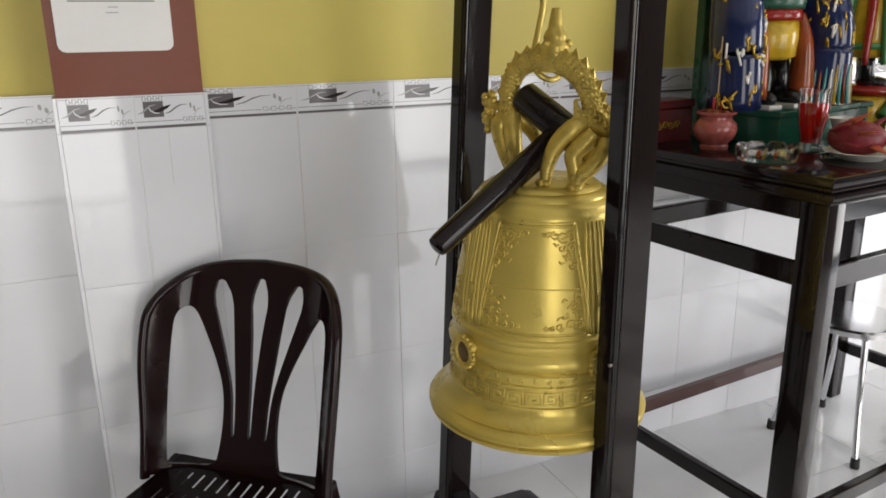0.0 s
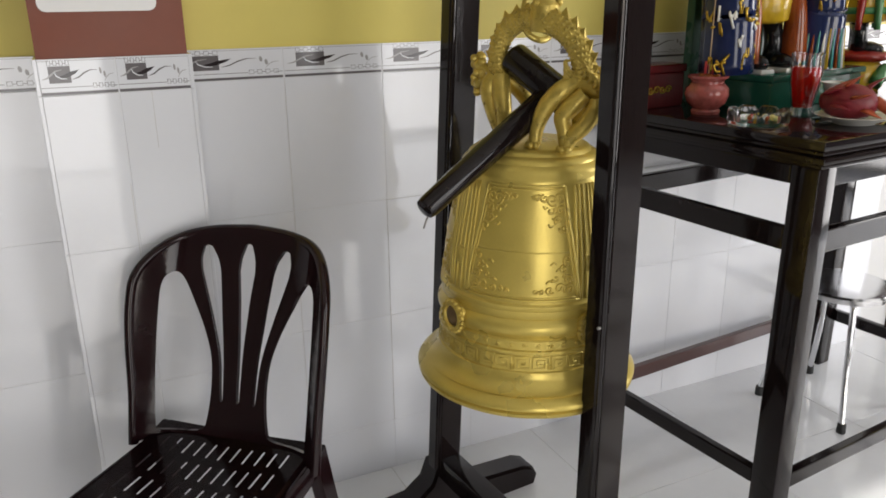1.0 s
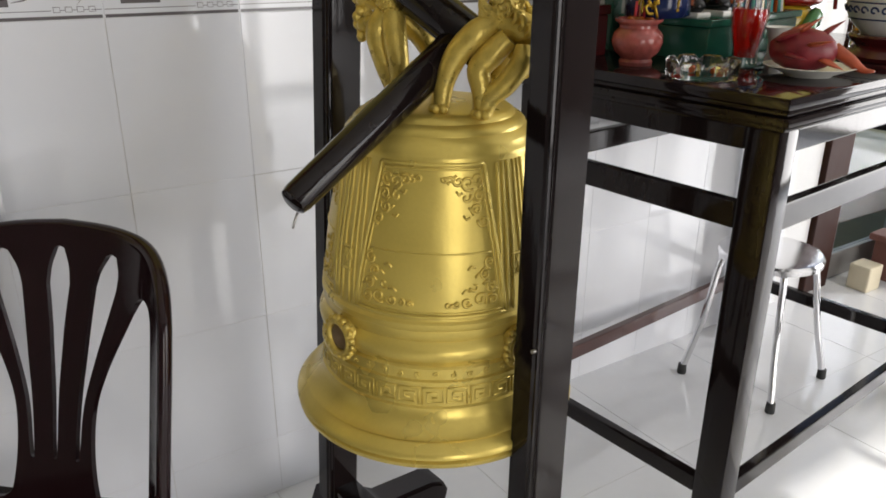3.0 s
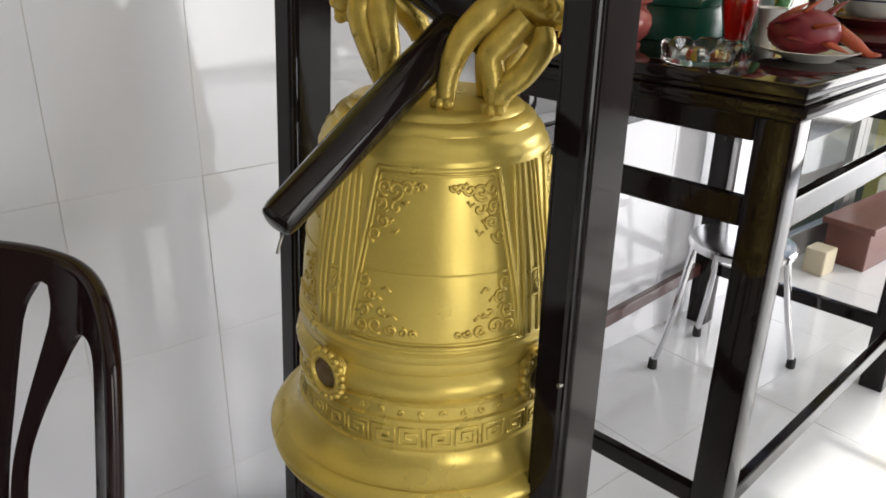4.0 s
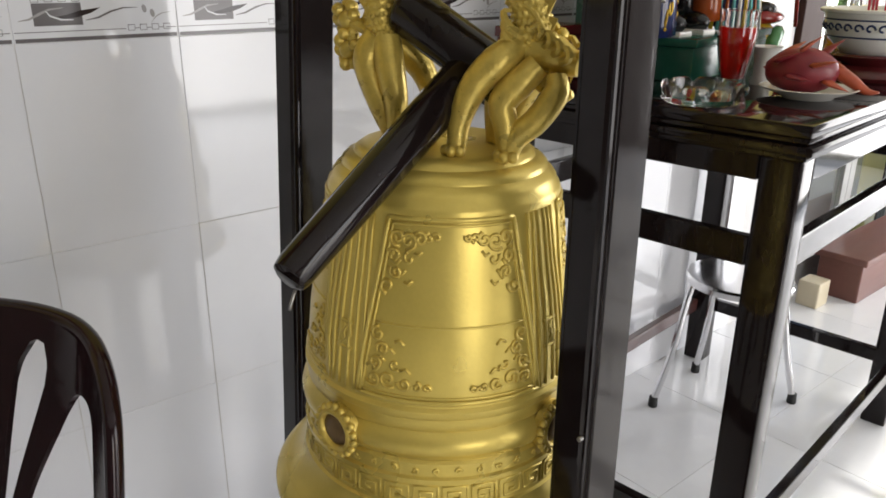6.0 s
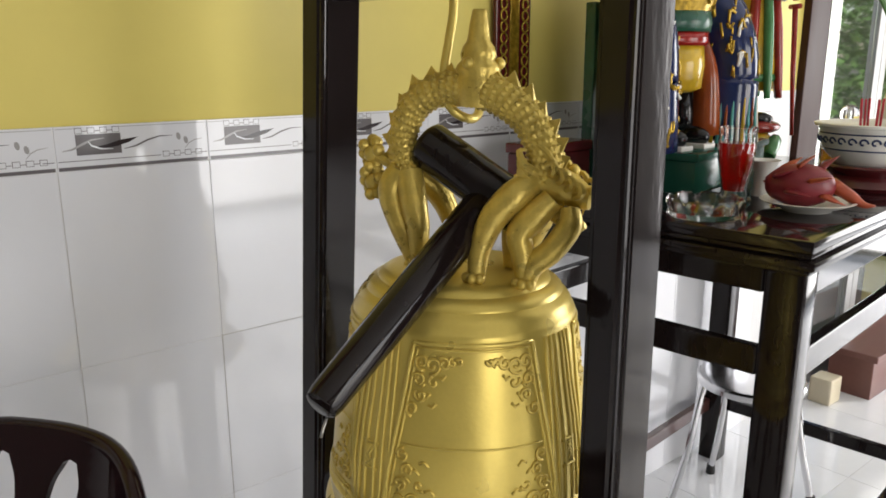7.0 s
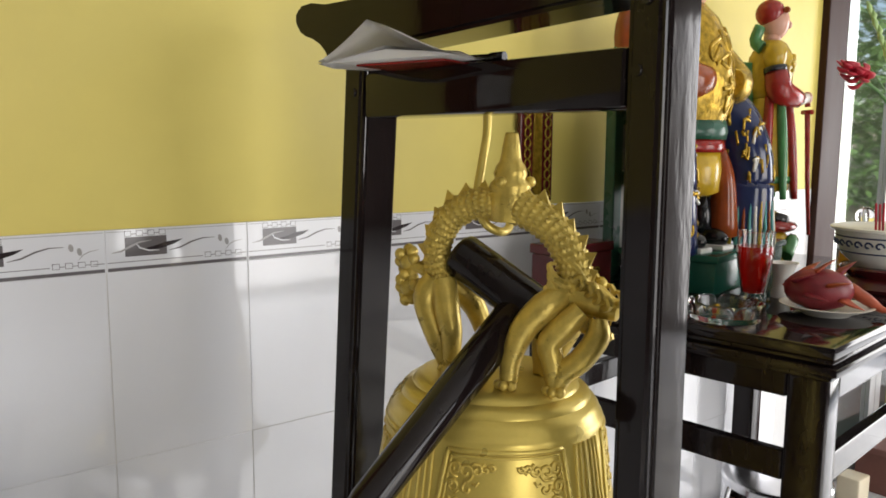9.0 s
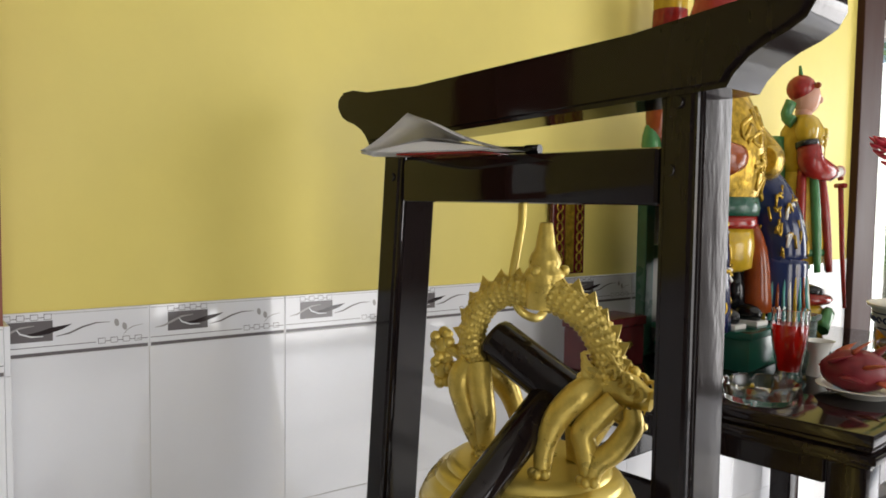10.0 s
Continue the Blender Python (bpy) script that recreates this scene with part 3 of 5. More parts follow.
            for i in range(5):
                f0, u0 = -0.012 + 0.004 * i, 0.02 - 0.013 * i
                tube(bm, spline([H(f0, u0, w * 0.024), H(f0 - 0.02, u0 + 0.006, w * 0.034), H(f0 - 0.034, u0 + 0.02, w * 0.030), H(f0 - 0.024, u0 + 0.026, w * 0.028)], 10), [k * r for r in lerps([0.008, 0.007, 0.005, 0.002], 10)], 6)
            for i in range(4):
                tube(bm, [H(0.025 + 0.012 * i, -0.006, w * 0.014), H(0.026 + 0.012 * i, -0.019, w * 0.013)], [0.003 * k, 0.0006], 5)
            tube(bm, spline([H(0.05, -0.04, w * 0.008), H(0.055, -0.058, w * 0.012), H(0.045, -0.07, w * 0.014)], 7), lerps([0.006, 0.005, 0.002], 7), 6)
            for i in range(4):
                f0, u0 = 0.004 + 0.016 * i, 0.022 - 0.004 * i
                tube(bm, spline([H(f0, u0, w * 0.02), H(f0 + 0.012, u0 + 0.012, w * 0.03), H(f0 + 0.004, u0 + 0.022, w * 0.028), H(f0 - 0.006, u0 + 0.014, w * 0.03)], 9), [k * r for r in lerps([0.006, 0.006, 0.0045, 0.002], 9)], 6)
            part("mane", bm, M_GOLD_R, head, "curled mane and horn", smooth=True)
        # an arching foreleg on one flank, a doubled hind leg with knee on the other
        for strands in (
            [([(-0.101, 1.240, 0.010), (-0.083, 1.223, 0.032), (-0.0615, 1.194, 0.046), (-0.049, 1.154, 0.055), (-0.047, 1.118, 0.059)], [0.018, 0.0215, 0.0185, 0.0145, 0.0125])],
            [([(-0.128, 1.222, 0.020), (-0.110, 1.200, 0.030), (-0.094, 1.176, 0.038), (-0.100, 1.150, 0.040), (-0.105, 1.115, 0.040)], [0.016, 0.019, 0.018, 0.0155, 0.0125]),
             ([(-0.150, 1.212, 0.018), (-0.152, 1.190, 0.024), (-0.134, 1.158, 0.032), (-0.114, 1.138, 0.038), (-0.106, 1.115, 0.040)], [0.012, 0.0165, 0.0165, 0.0155, 0.0125])],
            [([(-0.092, 1.240, -0.010), (-0.105, 1.210, -0.018), (-0.085, 1.161, -0.024), (-0.061, 1.113, -0.025)], [0.020, 0.0195, 0.0165, 0.0125]),
             ([(-0.082, 1.238, -0.010), (-0.068, 1.195, -0.020), (-0.058, 1.160, -0.025), (-0.058, 1.113, -0.025)], [0.020, 0.0195, 0.0165, 0.0125])],
        ):
            if s > 0 and strands[0][0][0] == (-0.128, 1.222, 0.020):
                continue
            bm = bmesh.new()
            for pts, rr in strands:
                pp = [Q(-s * a, z, -s * n) for a, z, n in pts]
                tube(bm, spline(pp, 20), lerps(rr, 20), 12)
            foot = pp[-1]
            leg = part("dragon_leg", bm, M_GOLD_R, parent, smooth=True)
            for tq in (-1, 0, 1):
                off = Q(0.009 * tq, 0, -s * (0.013 - 0.004 * abs(tq)) * (1 if pts[-1][2] > 0 else -1))
                part("toe", ball(bmesh.new(), foot + off + Vector((0, 0, -0.001)), 0.0075, u=10, v=7), M_GOLD_R, leg)
    return body


crown(the_bell)


def hook():
    hk = thing("iron_hook", (1.102, 1.389, 1.288), "gold-painted bent iron hook holding up the bell", "hook")
    bm = bmesh.new()
    pts = [(-0.012, 0.020, 0.185), (-0.014, 0.018, 0.15), (-0.024, 0.016, 0.11), (-0.034, 0.014, 0.07), (-0.036, 0.008, 0.045), (-0.030, -0.002, 0.026), (-0.010, -0.008, 0.016), (0.014, 0.002, 0.018), (0.030, 0.014, 0.030), (0.034, 0.018, 0.055)]
    tube(bm, spline(pts, 50), 0.0062, 10)
    part("rod", bm, M_GOLD, hk, smooth=True)
    return hk


hook()


def mallet():
    ml = thing("wooden_mallet", (1.092, 1.379, 1.231), "black lacquered wooden mallet resting in the bell's dragon arch", "mallet")
    d = Vector((0.33, -0.78, -0.50)).normalized()
    bm = bmesh.new()
    prof = [(-0.078, 0.026), (-0.074, 0.031), (-0.068, 0.0325), (0.085, 0.0325), (0.091, 0.031), (0.095, 0.026)]
    tube(bm, [d * s for s, r in prof], [r for s, r in prof], 24)
    part("head", bm, M_LACQ, ml, smooth=True)
    tip = Vector((0.795, 1.281, 1.024)) - Vector((1.092, 1.379, 1.231))
    bm = bmesh.new()
    root = d * 0.034 - Vector((0, 0, 0.012))
    prof = [(0.0, 0.027), (0.3, 0.026), (0.7, 0.0235), (0.965, 0.0215), (0.992, 0.0195), (1.0, 0.014)]
    tube(bm, [root + (tip - root) * s for s, r in prof], [r for s, r in prof], 14)
    part("handle", bm, M_LACQ, ml, smooth=True)
    bm = bmesh.new()
    e = tip + Vector((0.006, -0.004, -0.012))
    tube(bm, [e, e + Vector((-0.006, 0, -0.014)), e + Vector((-0.008, 0, -0.02))], 0.0016, 6)
    part("nail", bm, M_IRON, ml, "bent steel nail in the handle's end")
    return ml


mallet()


# ---- plastic chair ----
def chair():
    ch = thing("plastic_chair", (0.391, 1.541, 0), "glossy dark brown plastic chair with fanned back slats", "chair", turn=-42)
    SEAT, TOP = 0.452, 0.925

    def B(u, z):
        """The curved, leaning back: u across, z up."""
        v = (z - SEAT) / (TOP - SEAT)
        return Vector((u, 0.130 + 0.135 * v + 0.02 * v * v - u * u * (0.5 + 0.5 * v) - 5.0 * max(0.0, abs(u) - 0.13) ** 2, z))

    def mirrored(pts):
        return pts + [(-u, z) for u, z in pts[::-1] if u > 1e-6]

    def smooth2(pts, n, closed=False):
        """A smooth plane curve through points."""
        if closed:
            pts = pts[-2:] + pts + pts[:2]
            line = spline([(u, z, 0) for u, z in pts], n + 1)
            k = len(pts) - 1
            lo, hi = round(2 / k * n), round((k - 1) / k * n)
            return [(p.x, p.y) for p in line[lo:hi]]
        return [(p.x, p.y) for p in spline([(u, z, 0) for u, z in pts], n)]

    rim = smooth2([(0.225, 0.44), (0.227, 0.55), (0.234, 0.68), (0.235, 0.76), (0.230, 0.812), (0.208, 0.850), (0.170, 0.877), (0.10, 0.893), (0, 0.899)], 40)
    holes = []
    big = smooth2([(0.186, 0.475), (0.190, 0.60), (0.190, 0.74), (0.185, 0.788), (0.168, 0.803), (0.149, 0.792), (0.122, 0.742), (0.090, 0.675), (0.071, 0.615), (0.067, 0.545), (0.074, 0.48), (0.086, 0.457), (0.13, 0.453), (0.178, 0.457)], 84, True)
    holes += [big, [(-u, z) for u, z in big]]

    def slot(mid, wide):
        line = smooth2(mid, 26)
        half = lerps(wide, 26)
        return [(u - w, z) for (u, z), w in zip(line, half)] + [(line[-1][0], line[-1][1] + 0.004)] + [(u + w, z) for (u, z), w in list(zip(line, half))[::-1]] + [(line[0][0], line[0][1] - 0.004)]

    side_slot = slot([(0.041, 0.525), (0.047, 0.615), (0.063, 0.70), (0.083, 0.79), (0.098, 0.856)], (0.0035, 0.0045, 0.005, 0.0065, 0.009, 0.012, 0.016, 0.020, 0.023, 0.021, 0.010))
    holes += [side_slot, [(-u, z) for u, z in side_slot]]
    holes.append(slot([(0.0, 0.525), (0.0, 0.615), (0.0, 0.70), (0.0, 0.79), (0.0, 0.862)], (0.0035, 0.0045, 0.005, 0.006, 0.008, 0.0105, 0.013, 0.017, 0.021, 0.019, 0.009)))
    bm = bmesh.new()
    for loop in [mirrored(rim)] + holes:
        vs = [bm.verts.new((u, z, 0)) for u, z in loop]
        for a, b in zip(vs, vs[1:] + vs[:1]):
            bm.edges.new((a, b))
    bmesh.ops.triangle_fill(bm, edges=bm.edges[:], use_beauty=True)
    for k in range(1, 24):
        for co, no in (((-0.24 + 0.02 * k, 0, 0), (1, 0, 0)), ((0, 0.43 + 0.02 * k, 0), (0, 1, 0))):
            bmesh.ops.bisect_plane(bm, geom=bm.verts[:] + bm.edges[:] + bm.faces[:], plane_co=co, plane_no=no, dist=0.0004)
    for v in bm.verts:
        v.co = B(v.co.x, v.co.y)
    bmesh.ops.recalc_face_normals(bm, faces=bm.faces[:])
    bmesh.ops.solidify(bm, geom=bm.faces[:], thickness=0.011)
    back = part("backrest", bm, M_PLASTIC, ch, smooth=True)
    part("rolled_edge", tube(bmesh.new(), [B(u, z - 0.004) + Vector((0, 0.012, -0.002)) for u, z in mirrored(rim)], 0.011, 12, flat=1.15, up=(0, 1, 0.2)), M_PLASTIC, back, smooth=True)

    # seat: a dished sheet with rows of slits
    xs = [-0.205, -0.19]
    slit_x = set()
    for k in range(11):
        c = -0.15 + 0.03 * k
        slit_x.add(len(xs))
        xs += [c - 0.002, c + 0.002]
    xs += [0.19, 0.205]
    ys = [-0.23, -0.215, -0.17, -0.12, -0.095, -0.045, -0.02, 0.03, 0.055, 0.10, 0.14, 0.155]
    slit_y = {2, 4, 6, 8}
    bm = bmesh.new()
    grid = [[bm.verts.new((x * (1.0 + 0.10 * (-y - 0.0)), y, SEAT - 0.018 * math.cos(x * 7) * math.cos((y + 0.04) * 7) - 0.03 * max(0, -y - 0.17) / 0.06 * 1.0 + (0.0 if abs(x) < 0.2 else -0.02))) for y in ys] for x in xs]
    for i in range(len(xs) - 1):
        for j in range(len(ys) - 1):
            if i in slit_x and j in slit_y:
                continue
            f = bm.faces.new((grid[i][j], grid[i + 1][j], grid[i + 1][j + 1], grid[i][j + 1]))
            f.smooth = True
    bmesh.ops.solidify(bm, geom=bm.faces[:], thickness=0.007)
    part("seat", bm, M_PLASTIC, ch, smooth=True)
    bm = bmesh.new()
    sk = [(-0.20, 0.14), (-0.205, 0.0), (-0.21, -0.19), (-0.19, -0.225), (0, -0.236), (0.19, -0.225), (0.21, -0.19), (0.205, 0.0), (0.20, 0.14)]
    ribbon(bm, spline([(x, y, SEAT - 0.035) for x, y in sk], 40), 0.05, 0.008, lambda p: Vector((p.x, p.y * 0.9, 0.02)))
    part("skirt", bm, M_PLASTIC, ch, smooth=True)
    for sx, y0, y1 in ((-1, -0.2, -0.24), (1, -0.2, -0.24), (-1, 0.13, 0.20), (1, 0.13, 0.20)):
        bm = bmesh.new()
        ribbon(bm, [Vector((sx * 0.195, y0, SEAT - 0.01)), Vector((sx * 0.215, (y0 + y1) / 2, 0.22)), Vector((sx * 0.232, y1, 0.0))], [0.06, 0.048, 0.036], 0.03, lambda p: Vector((sx, 0, 0.1)))
        part("leg", bm, M_PLASTIC, ch, smooth=True)
    return ch


chair()


# ---- altar table ----
TABLE_TURN = 5.5
TT = 1.083


def altar_table():
    tb = thing("altar_table", (1.688, 1.184, 0), "black lacquered wooden altar table with moulded edge", "table", turn=TABLE_TURN)
    L, D = 1.19, 0.69
    bm = slab(0.0, L, 0.0, D, TT - 0.022, TT, 0.004)
    part("tabletop", bm, M_LACQ_TOP, tb, smooth=True)
    bm = bmesh.new()
    for d, z0, z1 in ((0.006, TT - 0.034, TT - 0.0225), (-0.004, TT - 0.05, TT - 0.0345), (0.008, TT - 0.062, TT - 0.0505)):
        box(bm, -0.004 + d, L + 0.004 - d, -0.004 + d, D + 0.004 - d, z0, z1, 0.004)
    part("moulding", bm, M_LACQ, tb, smooth=True)
    i = 0.012
    for a, b in (((i + 0.06, L - i - 0.06), (i, i + 0.03)), ((i + 0.06, L - i - 0.06), (D - i - 0.03, D - i))):
        part("apron", slab(*a, *b, 0.976, TT - 0.063, 0.003), M_LACQ, tb)
        part("rail", slab(*a, b[0] + 0.003, b[1] - 0.003, 0.817, 0.873, 0.004), M_LACQ, tb)
        part("low_rail", slab(*a, b[0] + 0.003, b[1] - 0.003, 0.185, 0.228, 0.004), M_REDWOOD if b[0] > 0.3 else M_LACQ, tb)
    for x in (i, L - i - 0.03):
        part("apron", slab(x, x + 0.03, i + 0.071, D - i - 0.071, 0.976, TT - 0.063, 0.003), M_LACQ, tb)
        part("rail", slab(x + 0.003, x + 0.027, i + 0.071, D - i - 0.071, 0.817, 0.873, 0.004), M_LACQ, tb)
        part("low_rail", slab(x + 0.003, x + 0.027, i + 0.071, D - i - 0.071, 0.185, 0.228, 0.004), M_LACQ, tb)
    for x in (i, L - i - 0.066):
        for y in (i, D - i - 0.07):
            part("leg", slab(x, x + 0.066, y, y + 0.07, 0, TT - 0.063, 0.006), M_LACQ, tb, smooth=True)
    return tb


altar_table()


def stool():
    cx, cy = 2.53, 1.695
    s = thing("metal_stool", (cx, cy, 0), "chromed steel stool with four splayed legs under the table", "stool", turn=0)
    bm = bmesh.new()
    lathe(bm, [(0.0, 0.452), (0.13, 0.452), (0.152, 0.449), (0.158, 0.442), (0.156, 0.425), (0.150, 0.424), (0.150, 0.436), (0.0, 0.44)], 40, cap=False)
    part("seat", bm, M_STEEL, s, smooth=True)
    feet = [(2.353, 1.831), (2.716, 1.556), (2.393, 1.523), (2.654, 1.869)]
    for fx, fy in feet:
        x, y = fx - cx, fy - cy
        r = math.hypot(x, y)
        ux, uy = x / r, y / r
        bm = bmesh.new()
        pts = [(ux * 0.05, uy * 0.05, 0.43), (ux * 0.11, uy * 0.11, 0.43), (ux * 0.135, uy * 0.135, 0.42), (ux * 0.15, uy * 0.15, 0.39), (ux * (r * 0.8), uy * (r * 0.8), 0.2), (ux * r, uy * r, 0.02)]
        tube(bm, spline(pts, 26), 0.0105, 10)
        leg = part("leg", bm, M_STEEL, s, smooth=True)
        bm = bmesh.new()
        lathe(bm, [(0.0, 0.0), (0.014, 0.0), (0.015, 0.004), (0.0135, 0.034), (0.0, 0.034)], 14, center=(ux * r, uy * r, 0), cap=False)
        part("rubber_foot", bm, M_RUBBER, leg, "black rubber foot")
    return s


stool()


# ---- things on and round the table ----
M_GREEN = mat("dark_green_paint", (0.018, 0.085, 0.052), 0.3, var=0.25, scale=12, bump=0.05, spec=0.5)
M_JADE = mat("green_glazed_base", (0.015, 0.09, 0.06), 0.15, var=0.2, scale=9)
M_NAVY = mat("navy_glaze", (0.010, 0.018, 0.07), 0.14, var=0.3, scale=20)
M_SGOLD = mat("gold_glaze", (0.42, 0.27, 0.03), 0.22, metal=0.6, var=0.5, scale=60, bump=0.5, bump_scale=70)
M_SYEL = mat("yellow_glaze", (0.46, 0.30, 0.02), 0.18, var=0.35, scale=20)
M_SRED = mat("red_glaze", (0.26, 0.016, 0.012), 0.18, var=0.35, scale=15)
M_SORG = mat("orange_glaze", (0.24, 0.05, 0.010), 0.18, var=0.35, scale=12)
M_SGRN = mat("green_glaze", (0.06, 0.20, 0.07), 0.2, var=0.25, scale=16)
M_SBLK = mat("black_glaze", (0.008, 0.008, 0.009), 0.15)
M_SWHT = mat("white_glaze", (0.75, 0.74, 0.70), 0.15, var=0.06)
M_SKIN = mat("pink_beige_glaze", (0.55, 0.30, 0.22), 0.25, var=0.08)
M_STEAL = mat("turquoise_glaze", (0.08, 0.32, 0.30), 0.2, var=0.2, scale=25)
M_PINK = mat("pink_ceramic", (0.30, 0.075, 0.065), 0.15, var=0.45, scale=30, fine=60)
M_GLASS = glass("clear_glass")
M_DRINK = glass("red_drink", (0.75, 0.012, 0.006), 0.02, 1.34)
M_AMBER = glass("amber_oil", (0.90, 0.45, 0.02), 0.02, 1.4)
for liquid in (M_DRINK, M_AMBER):
    liquid.node_tree.nodes["Principled BSDF"].inputs["Transmission Weight"].default_value = 0.55
M_FRUIT = mat("dragon_fruit_skin", (0.17, 0.009, 0.016), 0.45, var=0.35, scale=25, bump=0.3, bump_scale=40)
M_FRUITTIP = mat("fruit_scale_tip", (0.34, 0.06, 0.02), 0.4, var=0.3, scale=30)
M_GUAVA = mat("green_fruit_skin", (0.22, 0.30, 0.06), 0.35, var=0.2, scale=20)
M_BLUE = mat("blue_print", (0.03, 0.045, 0.12), 0.15, var=0.2)
M_MAROON = mat("maroon_lacquer", (0.085, 0.010, 0.012), 0.22, var=0.25, scale=8)
M_LEAF = mat("green_leaf", (0.08, 0.19, 0.05), 0.45, var=0.3, scale=30)
M_BUD = mat("pale_green_bud", (0.33, 0.48, 0.18), 0.5, var=0.2, scale=30)
M_PETAL = mat("red_petal", (0.42, 0.012, 0.03), 0.45, var=0.3, scale=40)
M_STICK = mat("incense_stick", (0.5, 0.36, 0.22), 0.8)
M_INK = mat("faint_ink", (0.30, 0.30, 0.32), 0.7)


def on_table(x, y):
    return (x, y, TT)


def pedestal():
    p = thing("green_pedestal", (1.945, 1.575, TT), "green glazed rectangular pedestal under the seated statue", "pedestal", turn=10)
    part("block", slab(0, 0.465, 0, 0.235, 0.0, 0.075, 0.006), M_JADE, p, smooth=True)
    part("top_slab", slab(-0.008, 0.473, -0.008, 0.243, 0.0755, 0.093, 0.004), M_JADE, p, smooth=True)


pedestal()
PT = TT + 0.093


def seated_statue():
    """A seated temple figure, in one mesh."""
    bm = bmesh.new()
    BK, YE, RE, GR, NA, GO, OR, WH, TE, SK = range(10)
    for sx in (-1, 1):
        tube(bm, [(sx * 0.07, -0.05, 0.03), (sx * 0.07, -0.05, 0.08), (sx * 0.075, -0.03, 0.15)], [0.034, 0.031, 0.036], 14, BK)
        ball(bm, (sx * 0.07, -0.085, 0.026), 0.034, BK, (0.95, 1.7, 0.75))
        box(bm, sx * 0.07 - 0.036, sx * 0.07 + 0.036, -0.145, -0.015, 0.0, 0.012, 0.004, WH)
    # skirt, belt, torso, shoulders
    lathe(bm, [(0.10, 0.13), (0.125, 0.14), (0.13, 0.19), (0.125, 0.235)], 28, YE, (0, 0, 0))
    lathe(bm, [(0.132, 0.235), (0.137, 0.245), (0.134, 0.265)], 28, RE)
    lathe(bm, [(0.138, 0.265), (0.142, 0.285), (0.136, 0.31)], 28, GR)
    prof = [(0.135, 0.31), (0.150, 0.35), (0.155, 0.40), (0.145, 0.45), (0.13, 0.50), (0.10, 0.55), (0.06, 0.585), (0.0, 0.60)]
    lathe(bm, prof, 28, GO, cap=False)
    for i in range(26):
        a, z = random.uniform(-3.0, 0.2), random.uniform(0.33, 0.52)
        pts = [(a + random.uniform(-0.3, 0.3), z + random.uniform(-0.03, 0.03)) for _ in range(4)]
        rr = [float(np.interp(q, [p[1] for p in prof], [p[0] for p in prof])) for _, q in pts]
        tube(bm, spline([(r * math.cos(u), r * math.sin(u), q) for r, (u, q) in zip(rr, pts)], 10), 0.006, 6, GO)
    for sx in (-1, 1):
        # navy mantle over the flank and knee, with gold blots, painted white glints and a striped hem
        pts = spline([(sx * 0.11, 0.03, 0.37), (sx * 0.17, -0.01, 0.36), (sx * 0.225, -0.06, 0.30), (sx * 0.25, -0.09, 0.22), (sx * 0.255, -0.10, 0.15)], 16)
        tube(bm, pts, lerps([0.05, 0.07, 0.085, 0.09, 0.088], 16), 18, NA)
        tube(bm, spline([(sx * 0.255, -0.10, 0.155), (sx * 0.25, -0.10, 0.10), (sx * 0.245, -0.10, 0.01)], 8), lerps([0.088, 0.09, 0.094], 8), 18, NA)
        for k in range(17 if sx > 0 else 0):
            a = radians(-175 + 11 * k)
            c, s = math.cos(a), math.sin(a)
            tube(bm, [(sx * 0.255 + 0.088 * c, -0.10 + 0.088 * s, 0.115), (sx * 0.25 + 0.092 * c, -0.10 + 0.092 * s, 0.07), (sx * 0.246 + 0.10 * c, -0.10 + 0.10 * s, 0.008)], [0.003, 0.005, 0.007], 6, (YE, TE, OR, TE, WH)[k % 5])
        for k in range(60):
            a, z = random.uniform(-3.2, 0.4), random.uniform(0.17 if sx > 0 else 0.03, 0.36)
            cx, cy = sx * float(np.interp(z, [0.15, 0.3, 0.36], [0.255, 0.225, 0.17])), float(np.interp(z, [0.15, 0.3, 0.36], [-0.10, -0.06, -0.01]))
            p = Vector((cx + 0.09 * math.cos(a), cy + 0.09 * math.sin(a), z))
            q = [p + Vector((random.uniform(-.018, .018), random.uniform(-.006, .006), random.uniform(-.022, .022))) for _ in range(4)]
            # every fifth stroke is white, standing in for shine on the glaze
            tube(bm, spline(q, 9), 0.0042, 5, GO if k % 5 else WH)
        tube(bm, spline([(sx * 0.115, -0.07, 0.25), (sx * 0.125, -0.09, 0.17), (sx * 0.135, -0.09, 0.03)], 10), lerps([0.02, 0.035, 0.05], 10), 12, OR)
        tube(bm, spline([(sx * 0.12, 0.02, 0.50), (sx * 0.19, -0.02, 0.45), (sx * 0.16, -0.10, 0.40), (sx * 0.08, -0.13, 0.40)], 14), lerps([0.055, 0.06, 0.05, 0.03], 14), 12, GO if sx > 0 else OR)
        tube(bm, [(sx * 0.15, 0.06, 0.60), (sx * 0.17, 0.06, 0.50), (sx * 0.20, 0.05, 0.38)], [0.02, 0.04, 0.03], 10, BK)
    ball(bm, (-0.24, 0.05, 0.50), 0.075, OR, (0.6, 0.5, 1.0))
    ball(bm, (-0.26, 0.06, 0.43), 0.05, SGRN_I, (0.6, 0.6, 1.2))
    ball(bm, (0, -0.01, 0.66), 0.085, SK, (0.85, 0.95, 1.1), 16, 12)
    lathe(bm, [(0.09, 0.70), (0.095, 0.73), (0.075, 0.78), (0.07, 0.84), (0.0, 0.86)], 20, RE)
    ob = link("seated_statue", bm, [M_SBLK, M_SYEL, M_SRED, M_GREEN, M_NAVY, M_SGOLD, M_SORG, M_SWHT, M_STEAL, M_SKIN, M_SGRN], smooth=False)
    ob.matrix_world = pose(2.015, 1.735, PT, 0, 0, 2) @ Matrix.Diagonal((0.70, 0.82, 1, 1))
